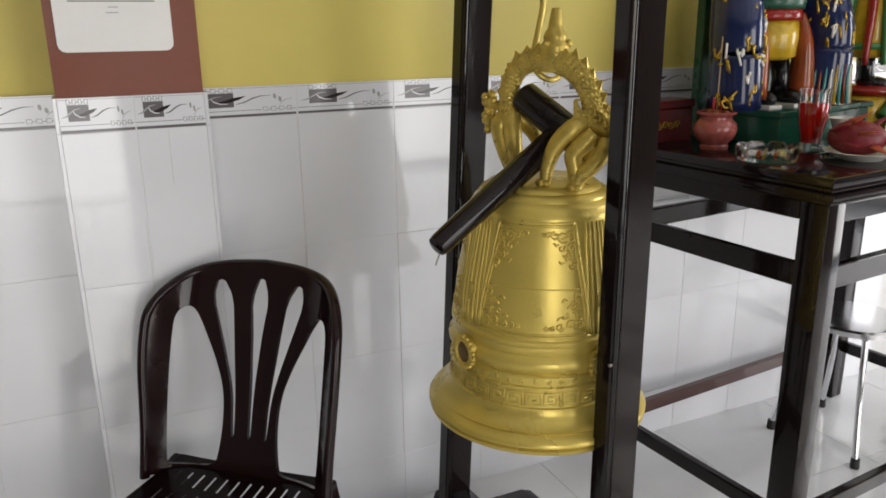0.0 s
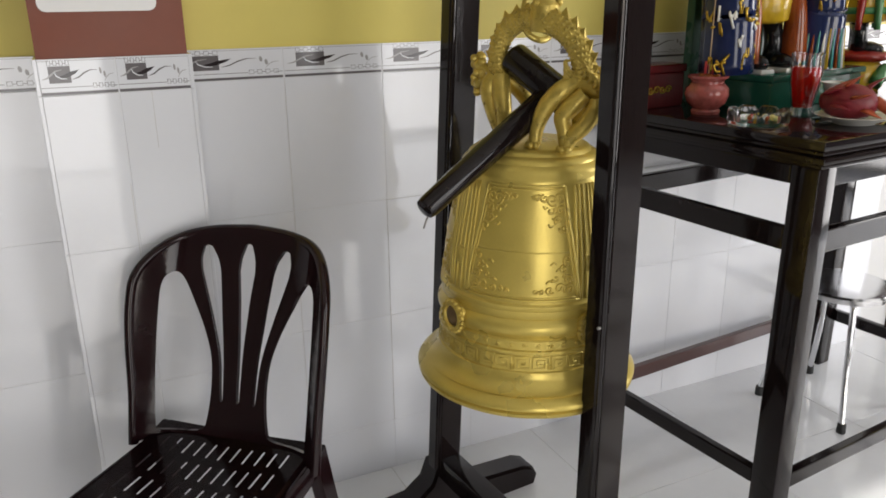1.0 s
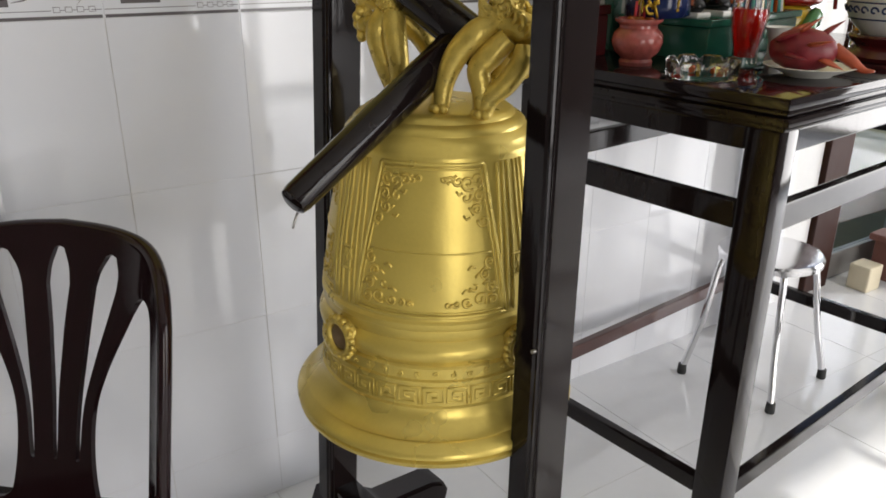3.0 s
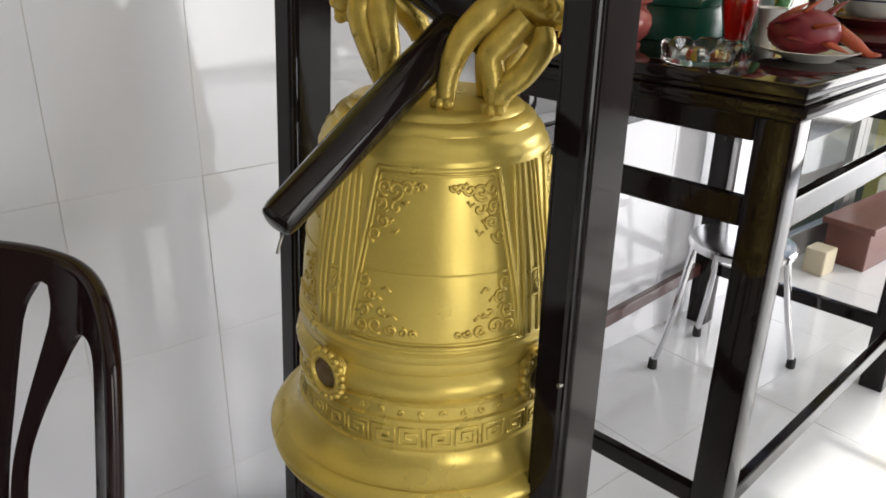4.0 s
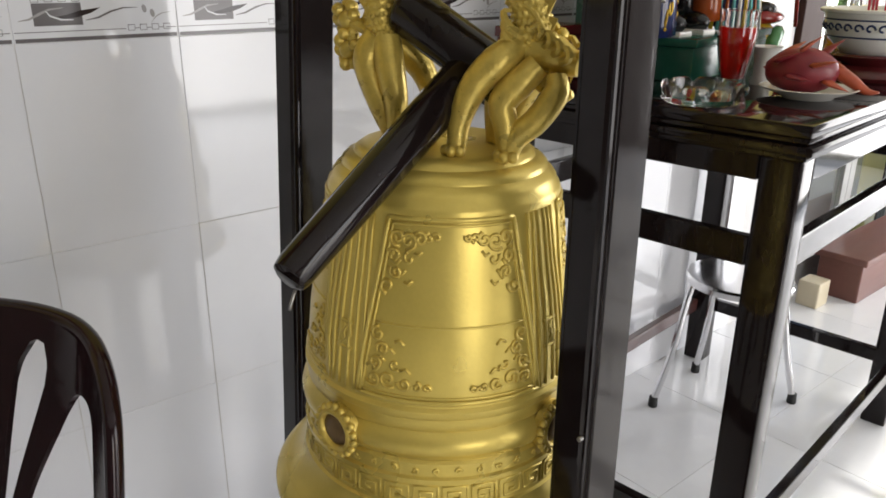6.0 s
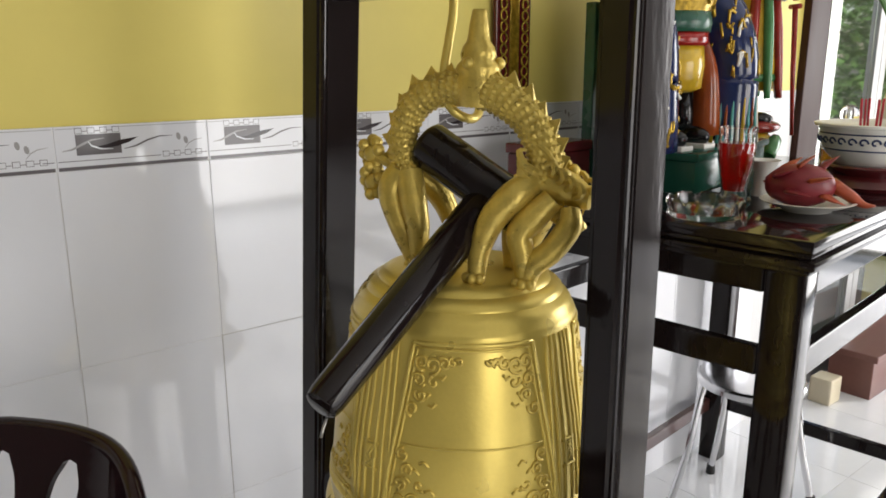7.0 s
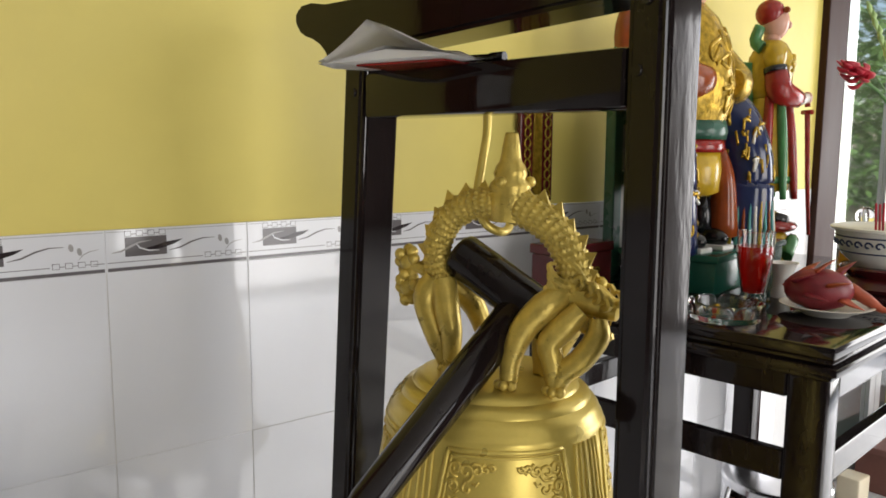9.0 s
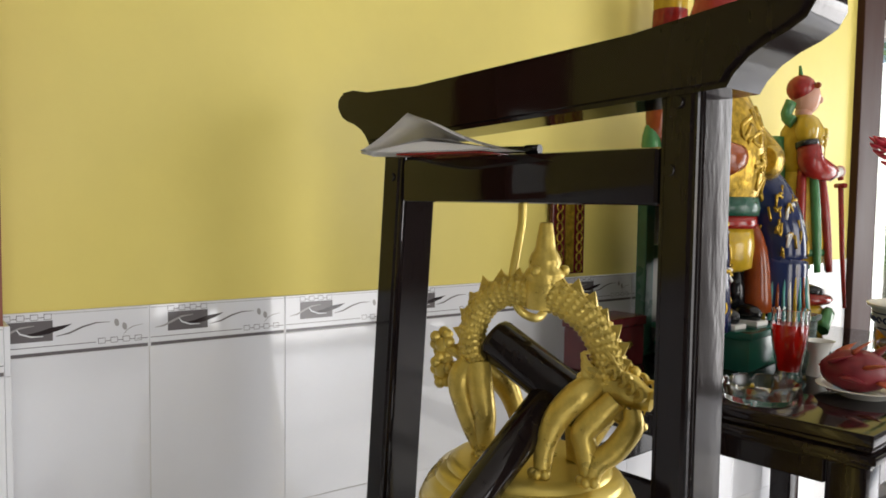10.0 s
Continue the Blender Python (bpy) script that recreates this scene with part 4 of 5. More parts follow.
    return tagged(ob, "seated painted ceramic temple statue in navy and gold robe", "statue")


SGRN_I = 10
seated_statue()


def standing_statue():
    """A standing temple guardian holding a staff, in one mesh; its front is +x before turning."""
    bm = bmesh.new()
    BK, YE, RE, GR, WH, SK, OR = range(7)
    lathe(bm, [(0.085, 0.0), (0.095, 0.01), (0.09, 0.07), (0.07, 0.085)], 20, YE)
    ball(bm, (0.01, 0, 0.10), 0.10, RE, (1.05, 0.9, 0.24))
    tube(bm, spline([(0.06, -0.09, 0.02), (0.085, -0.05, 0.06), (0.10, 0.02, 0.04)], 8), 0.022, 8, GR)
    for sy in (-1, 1):
        tube(bm, [(0.0, sy * 0.035, 0.11), (-0.005, sy * 0.035, 0.17), (-0.01, sy * 0.03, 0.22)], [0.03, 0.026, 0.03], 12, BK)
        ball(bm, (0.035, sy * 0.035, 0.122), 0.026, BK, (1.7, 0.9, 0.75))
    lathe(bm, [(0.062, 0.20), (0.078, 0.205), (0.082, 0.26), (0.073, 0.34), (0.062, 0.42), (0.058, 0.47)], 20, YE)
    lathe(bm, [(0.082, 0.225), (0.086, 0.235), (0.083, 0.245)], 20, GR)
    for a in (-100, -65, -30, 10, 60):
        c, s = math.cos(radians(a)), math.sin(radians(a))
        tube(bm, spline([(0.058 * c, 0.058 * s, 0.47), (0.075 * c, 0.07 * s, 0.37), (0.088 * c, 0.085 * s, 0.27), (0.10 * c, 0.09 * s, 0.18)], 12), lerps([0.014, 0.017, 0.015, 0.01], 12), 8, (RE, GR, RE, WH, GR)[(a + 100) // 35 % 5])
    tube(bm, spline([(-0.07, 0, 0.56), (-0.085, -0.01, 0.45), (-0.09, -0.01, 0.30)], 10), lerps([0.03, 0.035, 0.04], 10), 10, GR)
    lathe(bm, [(0.058, 0.46), (0.067, 0.49), (0.07, 0.54), (0.067, 0.58), (0.045, 0.615), (0.03, 0.625)], 20, YE)
    for k in range(24):
        a, z = random.uniform(-1.6, 1.4), random.uniform(0.50, 0.59)
        ball(bm, (0.067 * math.cos(a), 0.067 * math.sin(a), z), 0.011, YE, (1, 1, 0.7), 6, 4)
    for sy in (-1, 1):
        ball(bm, (-0.005, sy * 0.075, 0.575), 0.04, YE, (0.9, 0.8, 1.1))
        tube(bm, [(-0.005, sy * 0.08, 0.545), (-0.003, sy * 0.082, 0.53)], 0.036, 12, BK)
        tube(bm, spline([(0.0, sy * 0.08, 0.53), (0.01, sy * 0.085, 0.485), (0.06, sy * 0.055, 0.465), (0.10, sy * 0.015, 0.462)], 14), lerps([0.036, 0.04, 0.03, 0.017], 14), 10, RE)
        tube(bm, [(0.075, sy * 0.045, 0.455), (0.115, sy * 0.008, 0.465)], [0.02, 0.014], 8, WH if sy < 0 else SK)
    ball(bm, (0.118, 0, 0.465), 0.018, SK)
    lathe(bm, [(0.028, 0.615), (0.026, 0.64)], 14, SK)
    ball(bm, (0.008, 0, 0.675), 0.043, SK, (1.0, 0.85, 1.15), 16, 12)
    ball(bm, (0.05, 0, 0.668), 0.009, SK, (1, 0.7, 1.2))
    ball(bm, (-0.01, 0, 0.70), 0.046, RE, (1.0, 0.95, 0.85), 16, 10)
    tube(bm, [(0.03, -0.035, 0.705), (0.043, 0, 0.71), (0.03, 0.035, 0.705)], 0.009, 8, OR)
    tube(bm, [(-0.012, 0, 0.735), (-0.016, 0, 0.765)], [0.008, 0.004], 8, GR)
    tube(bm, spline([(-0.045, -0.03, 0.66), (-0.06, -0.035, 0.62), (-0.04, -0.05, 0.60)], 8), 0.018, 8, GR)
    tube(bm, [(0.118, 0, 0.48), (0.122, 0, 0.44)], 0.009, 8, RE)
    tube(bm, [(0.112, 0.02, 0.425), (0.132, -0.02, 0.425)], 0.007, 8, RE)
    tube(bm, [(0.122, 0, 0.43), (0.135, 0, 0.24), (0.15, 0.0, 0.075)], [0.009, 0.008, 0.006], 8, RE)
    ob = link("standing_statue", bm, [M_SBLK, M_SYEL, M_SRED, M_SGRN, M_SWHT, M_SKIN, M_SORG])
    ob.matrix_world = pose(2.60, 1.83, TT, 0, 0, -48) @ Matrix.Diagonal((0.92, 0.92, 1.05, 1))
    return tagged(ob, "standing painted ceramic guardian statue with a red cap and staff", "statue")


standing_statue()


def incense_urn():
    u = thing("incense_urn", on_table(1.775, 1.632), "small pink ceramic incense urn with a burning stick", "urn")
    lathe_b = lathe(bmesh.new(), [(0.0, 0.0), (0.036, 0.0), (0.038, 0.008), (0.034, 0.014), (0.05, 0.03), (0.057, 0.05), (0.054, 0.068), (0.042, 0.08), (0.042, 0.086), (0.052, 0.094), (0.053, 0.1), (0.047, 0.1), (0.038, 0.088), (0.0, 0.086)], 36, cap=False)
    part("bowl", lathe_b, M_PINK, u, smooth=True)
    bm = bmesh.new()
    for k in range(14):
        a = random.uniform(0, 6.28)
        r = random.uniform(0.005, 0.04)
        ball(bm, (r * math.cos(a), r * math.sin(a), 0.095), random.uniform(0.006, 0.011), u=7, v=5)
    part("ash", bm, M_SORG, u, "rust-coloured ash and stubs")
    for dx, dy, h in ((0.0, 0.0, 0.20), (-0.008, 0.006, 0.045), (0.006, 0.004, 0.04), (0.012, -0.004, 0.035)):
        part("incense_stick", tube(bmesh.new(), [(dx, dy, 0.09), (dx * 0.6, dy, 0.09 + h)], 0.0014 if h > 0.1 else 0.0035, 6), M_STICK if h > 0.1 else M_PETAL, u, "" if h > 0.1 else "short red stub")


incense_urn()


def ashtray():
    a = thing("glass_ashtray", on_table(1.752, 1.43), "thick clear cut-glass ashtray on the black table", "ashtray")
    bm = lathe(bmesh.new(), [(0.0, 0.001), (0.066, 0.001), (0.070, 0.006), (0.073, 0.034), (0.070, 0.038), (0.063, 0.036), (0.057, 0.012), (0.0, 0.010)], 48, cap=False)
    for v in bm.verts:
        a0 = math.atan2(v.co.y, v.co.x)
        if v.co.z > 0.03:
            v.co.z -= 0.010 * max(0.0, math.cos(a0 * 8)) ** 4
        elif v.co.xy.length > 0.065:
            v.co.xy *= 1 + 0.02 * math.cos(a0 * 16)
    part("dish", bm, M_GLASS, a, smooth=True)
    for x, y, m in ((0.02, 0.03, M_SYEL), (-0.02, 0.01, M_SRED), (0.0, -0.025, M_SORG)):
        part("stub", tube(bmesh.new(), [(x, y, 0.0155), (x + 0.022, y + 0.012, 0.016)], 0.0042, 8), m, a)


ashtray()


def drink_glass():
    g = thing("drinking_glass", on_table(1.98, 1.500), "waisted drinking glass filled with a red drink", "glass")
    out = [(0.029, 0.0), (0.030, 0.004), (0.026, 0.018), (0.029, 0.038), (0.037, 0.08), (0.0405, 0.112), (0.039, 0.138), (0.041, 0.155)]
    inn = [(r - 0.002, z + 0.001) for r, z in out[::-1] if z > 0.012]
    part("tumbler", lathe(bmesh.new(), [(0.0, 0.0)] + out + inn + [(0.0, 0.016)], 40, cap=False), M_GLASS, g, smooth=True)
    liq = [(0.0, 0.0165)] + [(r - 0.0026, z + 0.0005) for r, z in out if 0.016 < z < 0.118] + [(0.0375, 0.122), (0.0, 0.122)]
    part("drink", lathe(bmesh.new(), liq, 40, cap=False), M_DRINK, g, "translucent red drink", smooth=True)


drink_glass()


def white_cup():
    c = thing("white_cup", on_table(2.065, 1.478), "small white porcelain cup with flared rim", "cup")
    part("cup", lathe(bmesh.new(), [(0.0, 0.0), (0.024, 0.0), (0.025, 0.006), (0.021, 0.022), (0.021, 0.05), (0.029, 0.074), (0.034, 0.08), (0.030, 0.079), (0.018, 0.05), (0.0, 0.03)], 32, cap=False), M_SWHT, c, smooth=True)


white_cup()


def fruit_plate():
    x, y = 1.955, 1.325
    p = thing("fruit_plate", on_table(x, y), "white porcelain plate on the black table", "plate")
    part("plate", lathe(bmesh.new(), [(0.0, 0.001), (0.045, 0.001), (0.05, 0.006), (0.085, 0.019), (0.09, 0.022), (0.086, 0.023), (0.05, 0.010), (0.0, 0.007)], 48, cap=False), M_SWHT, p, smooth=True)
    f = thing("dragon_fruit", (x - 0.012, y + 0.012, TT + 0.008), "ripe red dragon fruit with long leafy scales", "fruit", turn=-58)
    bm = bmesh.new()
    bmesh.ops.create_icosphere(bm, subdivisions=3, radius=1.0)
    for v in bm.verts:
        d = v.co.normalized()
        k = 1 + 0.06 * noise.noise(d * 3)
        v.co = Vector((d.x * 0.066 * k, d.y * 0.045 * k, 0.044 + d.z * 0.043 * k))
    for fc in bm.faces:
        fc.smooth = True
    body = part("fruit_body", bm, M_FRUIT, f)
    for k in range(14):
        a = k * 2.4
        u = -0.8 + 1.7 * k / 14
        c = math.sqrt(max(0, 1 - u * u))
        root = Vector((0.066 * u, 0.045 * c * math.cos(a), 0.044 + 0.043 * c * math.sin(a)))
        out = Vector((0.5, c * math.cos(a), c * math.sin(a))).normalized()
        tip = root + out * 0.03 + Vector((0.018, 0, 0))
        if tip.z < 0.006:
            continue
        part("scale", tube(bmesh.new(), spline([root - out * 0.004, root + out * 0.012 + Vector((0.006, 0, 0)), tip], 6), lerps([0.019, 0.013, 0.001], 6), 6, flat=0.3), M_FRUITTIP if k % 3 == 0 else M_FRUIT, body)
    part("stalk", tube(bmesh.new(), spline([(0.055, 0.0, 0.05), (0.09, -0.005, 0.028), (0.115, -0.012, 0.012), (0.135, -0.018, 0.012)], 10), lerps([0.014, 0.012, 0.007, 0.002], 10), 8), M_FRUITTIP, f, "curled orange-red leaf tip")
    g = thing("green_fruit", (x + 0.045, y + 0.025, TT + 0.012), "round green fruit beside the dragon fruit", "fruit")
    bm = bmesh.new()
    ball(bm, (0, 0, 0.032), 0.034, 0, (1.1, 1, 0.95), 20, 14)
    part("fruit_body", bm, M_GUAVA, g)


fruit_plate()


def censer():
    x, y = 2.37, 1.375
    s = thing("censer_stand", on_table(x, y), "round dark red lacquered stand under the censer", "stand")
    part("stand_body", lathe(bmesh.new(), [(0.0, 0.0), (0.10, 0.0), (0.105, 0.008), (0.096, 0.02), (0.085, 0.032), (0.10, 0.045), (0.104, 0.052), (0.10, 0.057), (0.0, 0.057)], 40, cap=False), M_MAROON, s, smooth=True)
    c = thing("ceramic_censer", (x, y, TT + 0.057), "blue and white ceramic censer bowl with incense", "censer")
    part("bowl", lathe(bmesh.new(), [(0.0, 0.0), (0.075, 0.0), (0.08, 0.006), (0.105, 0.03), (0.118, 0.06), (0.117, 0.078), (0.122, 0.086), (0.129, 0.088), (0.130, 0.094), (0.126, 0.096), (0.112, 0.086), (0.0, 0.08)], 56, cap=False), M_SWHT, c, smooth=True)
    r = lambda z: float(np.interp(z, [0.03, 0.06, 0.078], [0.105, 0.118, 0.117]))
    for z in (0.036, 0.073):
        part("blue_band", tube(bmesh.new(), [((r(z) + 0.0004) * math.cos(2 * math.pi * k / 48), (r(z) + 0.0004) * math.sin(2 * math.pi * k / 48), z) for k in range(49)], 0.002, 6), M_BLUE, c)
    bm = bmesh.new()
    for k in range(30):
        a0, z0 = 2 * math.pi * k / 30, 0.055
        pts = []
        for i in range(9):
            t = i / 8 * 5.2
            q = 0.011 * (1 - i / 11)
            z = z0 + q * math.sin(t)
            a = a0 + q * math.cos(t) / 0.118
            pts.append(((r(z) + 0.0005) * math.cos(a), (r(z) + 0.0005) * math.sin(a), z))
        tube(bm, pts, 0.0026, 5)
    tagged(part("blue_scrollwork", bm, M_BLUE, c, "dark blue painted scrolls"), kind="stuff")
    for k in range(7):
        a = k * 0.9
        part("incense_stub", tube(bmesh.new(), [(0.03 * math.cos(a), 0.03 * math.sin(a), 0.08), (0.034 * math.cos(a), 0.034 * math.sin(a), 0.15)], 0.003, 6), M_PETAL, c)


censer()


def oil_lamp():
    o = thing("oil_lamp", on_table(2.50, 1.515), "glass of amber lamp oil", "lamp")
    part("jar", lathe(bmesh.new(), [(0.0, 0.0), (0.034, 0.0), (0.037, 0.006), (0.037, 0.105), (0.035, 0.108), (0.034, 0.106), (0.034, 0.008), (0.0, 0.006)], 32, cap=False), M_GLASS, o, smooth=True)
    part("oil", lathe(bmesh.new(), [(0.0, 0.0065), (0.0335, 0.0085), (0.0335, 0.09), (0.0, 0.09)], 32, cap=False), M_AMBER, o, "amber oil")
    b = thing("glass_bulb_lamp", on_table(2.65, 1.55), "clear glass bulb on a slim white foot", "lamp")
    part("foot", lathe(bmesh.new(), [(0.0, 0.0), (0.03, 0.0), (0.032, 0.006), (0.014, 0.014), (0.011, 0.10), (0.016, 0.125), (0.0, 0.125)], 20, cap=False), M_SWHT, b, smooth=True)
    bm = bmesh.new()
    ball(bm, (0, 0, 0.151), 0.026, 0, (1, 1, 1.05), 20, 14)
    part("bulb", bm, M_GLASS, b)


oil_lamp()


def flower_vase():
    x, y = 2.75, 1.46
    v = thing("flower_vase", on_table(x, y), "white vase holding red ginger and gladiolus stems", "vase")
    part("vase_body", lathe(bmesh.new(), [(0.0, 0.0), (0.04, 0.0), (0.043, 0.01), (0.036, 0.04), (0.05, 0.10), (0.055, 0.15), (0.04, 0.21), (0.028, 0.245), (0.036, 0.275), (0.033, 0.275), (0.024, 0.245), (0.03, 0.20), (0.0, 0.18)], 32, cap=False), M_SWHT, v, smooth=True)
    rnd = random.Random(5)
    # torch ginger
    top = Vector((-0.19, 0.10, 0.535))
    stem = spline([(0, 0, 0.22), (-0.03, 0.02, 0.34), (-0.10, 0.06, 0.47), top], 14)
    fl = part("ginger_flower", tube(bmesh.new(), stem, 0.005, 7), M_LEAF, v, "red ginger flower")
    d = (stem[-1] - stem[-3]).normalized()
    for k in range(26):
        a, s = k * 2.4, k / 26
        side = Vector((math.cos(a), math.sin(a), 0.3 * math.sin(a * 2)))
        side = (side - d * side.dot(d)).normalized()
        root = top - d * 0.03 + d * (0.075 * s)
        w = 0.036 * (1 - 0.65 * s)
        part("petal", tube(bmesh.new(), spline([root, root + side * w * 0.8 + d * 0.006, root + side * w + d * 0.030], 6), lerps([0.008, 0.015, 0.002], 6), 6, flat=0.4), M_PETAL, fl)
    for tx, ty, h, n in ((-0.16, 0.10, 0.72, 13), (-0.06, 0.02, 0.66, 14), (0.04, -0.03, 0.62, 10)):
        line = spline([(0, 0, 0.22), (tx * 0.25, ty * 0.25, 0.36), (tx * 0.6, ty * 0.6, h * 0.78), (tx, ty, h)], 24)
        st = part("gladiolus_stem", tube(bmesh.new(), line, lerps([0.005, 0.0045, 0.002], 24), 7), M_BUD, v)
        for k in range(n):
            p = line[23 - k]
            q = line[22 - k]
            dd = (p - q).normalized()
            side = Vector((0.7 if k % 2 else -0.7, -0.5, 0.1)).normalized()
            part("bud", tube(bmesh.new(), [q, q + dd * 0.016 + side * 0.008, q + dd * 0.034 + side * 0.010], [0.004, 0.0075 + 0.0002 * k, 0.001], 7), M_BUD, st)
    for k in range(9):
        a = rnd.uniform(0, 6.28)
        L, lean = rnd.uniform(0.22, 0.40), rnd.uniform(0.06, 0.20)
        c, s = math.cos(a), math.sin(a)
        line = spline([(0, 0, 0.23), (c * lean * 0.4, s * lean * 0.4, 0.23 + L * 0.55), (c * lean, s * lean, 0.23 + L)], 10)
        part("leaf", tube(bmesh.new(), line, lerps([0.004, 0.013, 0.012, 0.001], 10), 6, flat=0.15, up=(c, s, 0.2)), M_LEAF, v)


flower_vase()


def green_screen():
    g = thing("green_screen", on_table(1.90, 1.838), "green painted wooden screen with grey panels", "screen", turn=4.5)
    for x in (0.0, 0.30):
        part("post", slab(x, x + 0.036, 0, 0.03, 0, 0.43, 0.004), M_GREEN, g)
    for z in (0.0, 0.245, 0.395):
        part("bar", slab(0.037, 0.299, 0.003, 0.027, z, z + 0.035, 0.003), M_GREEN, g)
    for z0, z1 in ((0.036, 0.244), (0.281, 0.394)):
        part("panel", slab(0.037, 0.299, 0.012, 0.018, z0, z1), M_GREY, g, "grey panel")


M_GREY = mat("dull_grey_panel", (0.22, 0.22, 0.18), 0.4, var=0.2, scale=5)
green_screen()


def picture_board():
    p = thing("carved_board", (1.715, 1.982, 1.285), "narrow red board with carved gold chains on the wall", "board")
    part("panel", slab(0, 0.115, 0, 0.014, 0, 0.24, 0.003), M_MAROON, p)
    part("gold_strip", slab(0.042, 0.072, -0.005, -0.0003, 0.004, 0.236, 0.002), M_SGOLD, p)
    for x in (0.022, 0.093):
        for k in range(9):
            pts = [(x + 0.010 * math.cos(t), -0.003, 0.016 + 0.026 * k + 0.012 * math.sin(t)) for t in np.linspace(0, 6.2832, 13)]
            part("gold_link", tube(bmesh.new(), pts, 0.0025, 5), M_SGOLD, p)
    b = thing("maroon_box", on_table(1.64, 1.765), "maroon lacquered box with gold trim on the table", "box", turn=4.5)
    part("box_body", slab(0, 0.19, 0, 0.09, 0, 0.095, 0.004), M_MAROON, b)
    part("lid", slab(-0.004, 0.194, -0.004, 0.094, 0.0955, 0.118, 0.004), M_MAROON, b)
    bm = bmesh.new()
    for k in range(4):
        tube(bm, curl_flat(0.095 + (k - 1.5) * 0.022, 0.05, 0.012, 1 if k % 2 else -1), 0.0022, 5)
    part("gold_ornament", bm, M_SGOLD, b, "gold scroll ornament")


def curl_flat(x, z, size, flip):
    return [(x + size * (1 - 0.07 * k) * math.cos(flip * k * 0.7), -0.0015, z + size * (1 - 0.07 * k) * math.sin(flip * k * 0.7)) for k in range(12)]


picture_board()


def wall_lamp():
    w = thing("altar_lamp", (2.085, 1.93, 1.895), "small red and yellow altar lamp on a wall bracket", "lamp")
    part("bracket", slab(-0.05, 0.05, -0.05, 0.078, 0.0, 0.014, 0.003), M_REDWOOD, w)
    part("base", lathe(bmesh.new(), [(0.0, 0.0145), (0.046, 0.0145), (0.048, 0.02), (0.046, 0.09), (0.0, 0.09)], 28, cap=False), M_SRED, w, smooth=True)
    part("shade", lathe(bmesh.new(), [(0.044, 0.0905), (0.045, 0.1), (0.045, 0.22), (0.04, 0.225), (0.0, 0.226)], 28), M_SYEL, w, smooth=True)


wall_lamp()


# ---- papers ----
def notebook():
    n = thing("open_notebook", (1.056, 1.503, 1.532), "open white notebook with curled pages lying on the crossbar", "notebook", turn=18)
    part("cover", slab(-0.06, 0.026, -0.07, 0.08, 0.0005, 0.0035, 0.001), M_SRED, n, "red cover")
    for s in (-1, 1):
        bm = bmesh.new()
        line = [(s * (0.0 + 0.108 * t) + 0.006, 0.004 + 0.013 * (1 - t) ** 0.6 * (1 - 0.2 * t)) for t in np.linspace(0, 1, 9)]
        out = [(y, z) for y, z in line] + [(line[-1][0], 0.004), (line[0][0], 0.004)]
        prism(bm, out, "x", -0.088, 0.026)
        part("page_block", bm, M_PAPER, n)
    for k, (lift, top, y0, y1) in enumerate(((0.042, 0.03, -0.118, 0.118), (0.006, 0.0, -0.10, 0.122))):
        bm = bmesh.new()
        ys = np.linspace(y0, y1, 25)
        zz = [0.0175 - 0.002 * k - 0.012 * abs(y) / 0.12 + lift * max(0.0, 1 - abs(y - top) / (0.09 if y > top else 0.125)) ** 1.35 for y in ys]
        xs = (-0.098 + 0.004 * k, -0.06, -0.02, 0.026)
        up = [[bm.verts.new((x, y, z if i < 1 else 0.016 - 0.01 * abs(y) / 0.12 + (z - 0.012) * (1 - 0.25 * i))) for i, x in enumerate(xs)] for y, z in zip(ys, zz)]
        for a, b in zip(up, up[1:]):
            for i in range(3):
                f = bm.faces.new((a[i], a[i + 1], b[i + 1], b[i]))
                f.smooth = True
        bmesh.ops.solidify(bm, geom=bm.faces[:], thickness=0.0008)
        part("page", bm, M_PAPER, n, "curled loose page")
    p = thing("ballpoint_pen", (1.09, 1.415, 1.5325), "black pen lying on the crossbar", "pen", turn=4)
    part("barrel", tube(bmesh.new(), [(-0.02, 0.05, 0.008), (-0.012, -0.022, 0.006), (-0.011, -0.03, 0.006)], [0.005, 0.005, 0.004], 10), M_SBLK, p)
    part("cap", tube(bmesh.new(), [(-0.0115, -0.022, 0.006), (-0.009, -0.045, 0.006)], 0.0066, 10), M_SBLK, p)


notebook()


def notice():
    n = thing("paper_notice", (0.218, PIL[2] + TILE_T - 0.0035, 1.366), "white paper notice with rounded corners on the brown pillar", "notice")
    w, h, r = 0.228, 0.32, 0.016
    out = []
    for cx, cz, a0 in ((r, r, 180), (w - r, r, 270), (w - r, h - r, 0), (r, h - r, 90)):
        out += [(cx + r * math.cos(radians(a0 + q)), cz + r * math.sin(radians(a0 + q))) for q in (0, 30, 60, 90)]
    part("sheet", prism(bmesh.new(), out, "y", 0.0, 0.0015), M_PAPER, n)
    for k in range(8):
        w0 = (0.03, 0.05, 0.035, 0.04, 0.03, 0.05, 0.04, 0.06)[k]
        part("text_bar", slab(w0, w - w0, -0.0006, -0.0001, 0.10 + 0.024 * k, 0.103 + 0.024 * k), M_INK, n, "line of unreadable small print")
    for k in range(2):
        part("text_bar", slab(0.10 + 0.005 * k, 0.125, -0.0006, -0.0001, 0.078 + 0.011 * k, 0.0795 + 0.011 * k), M_INK, n, "line of unreadable small print")


notice()


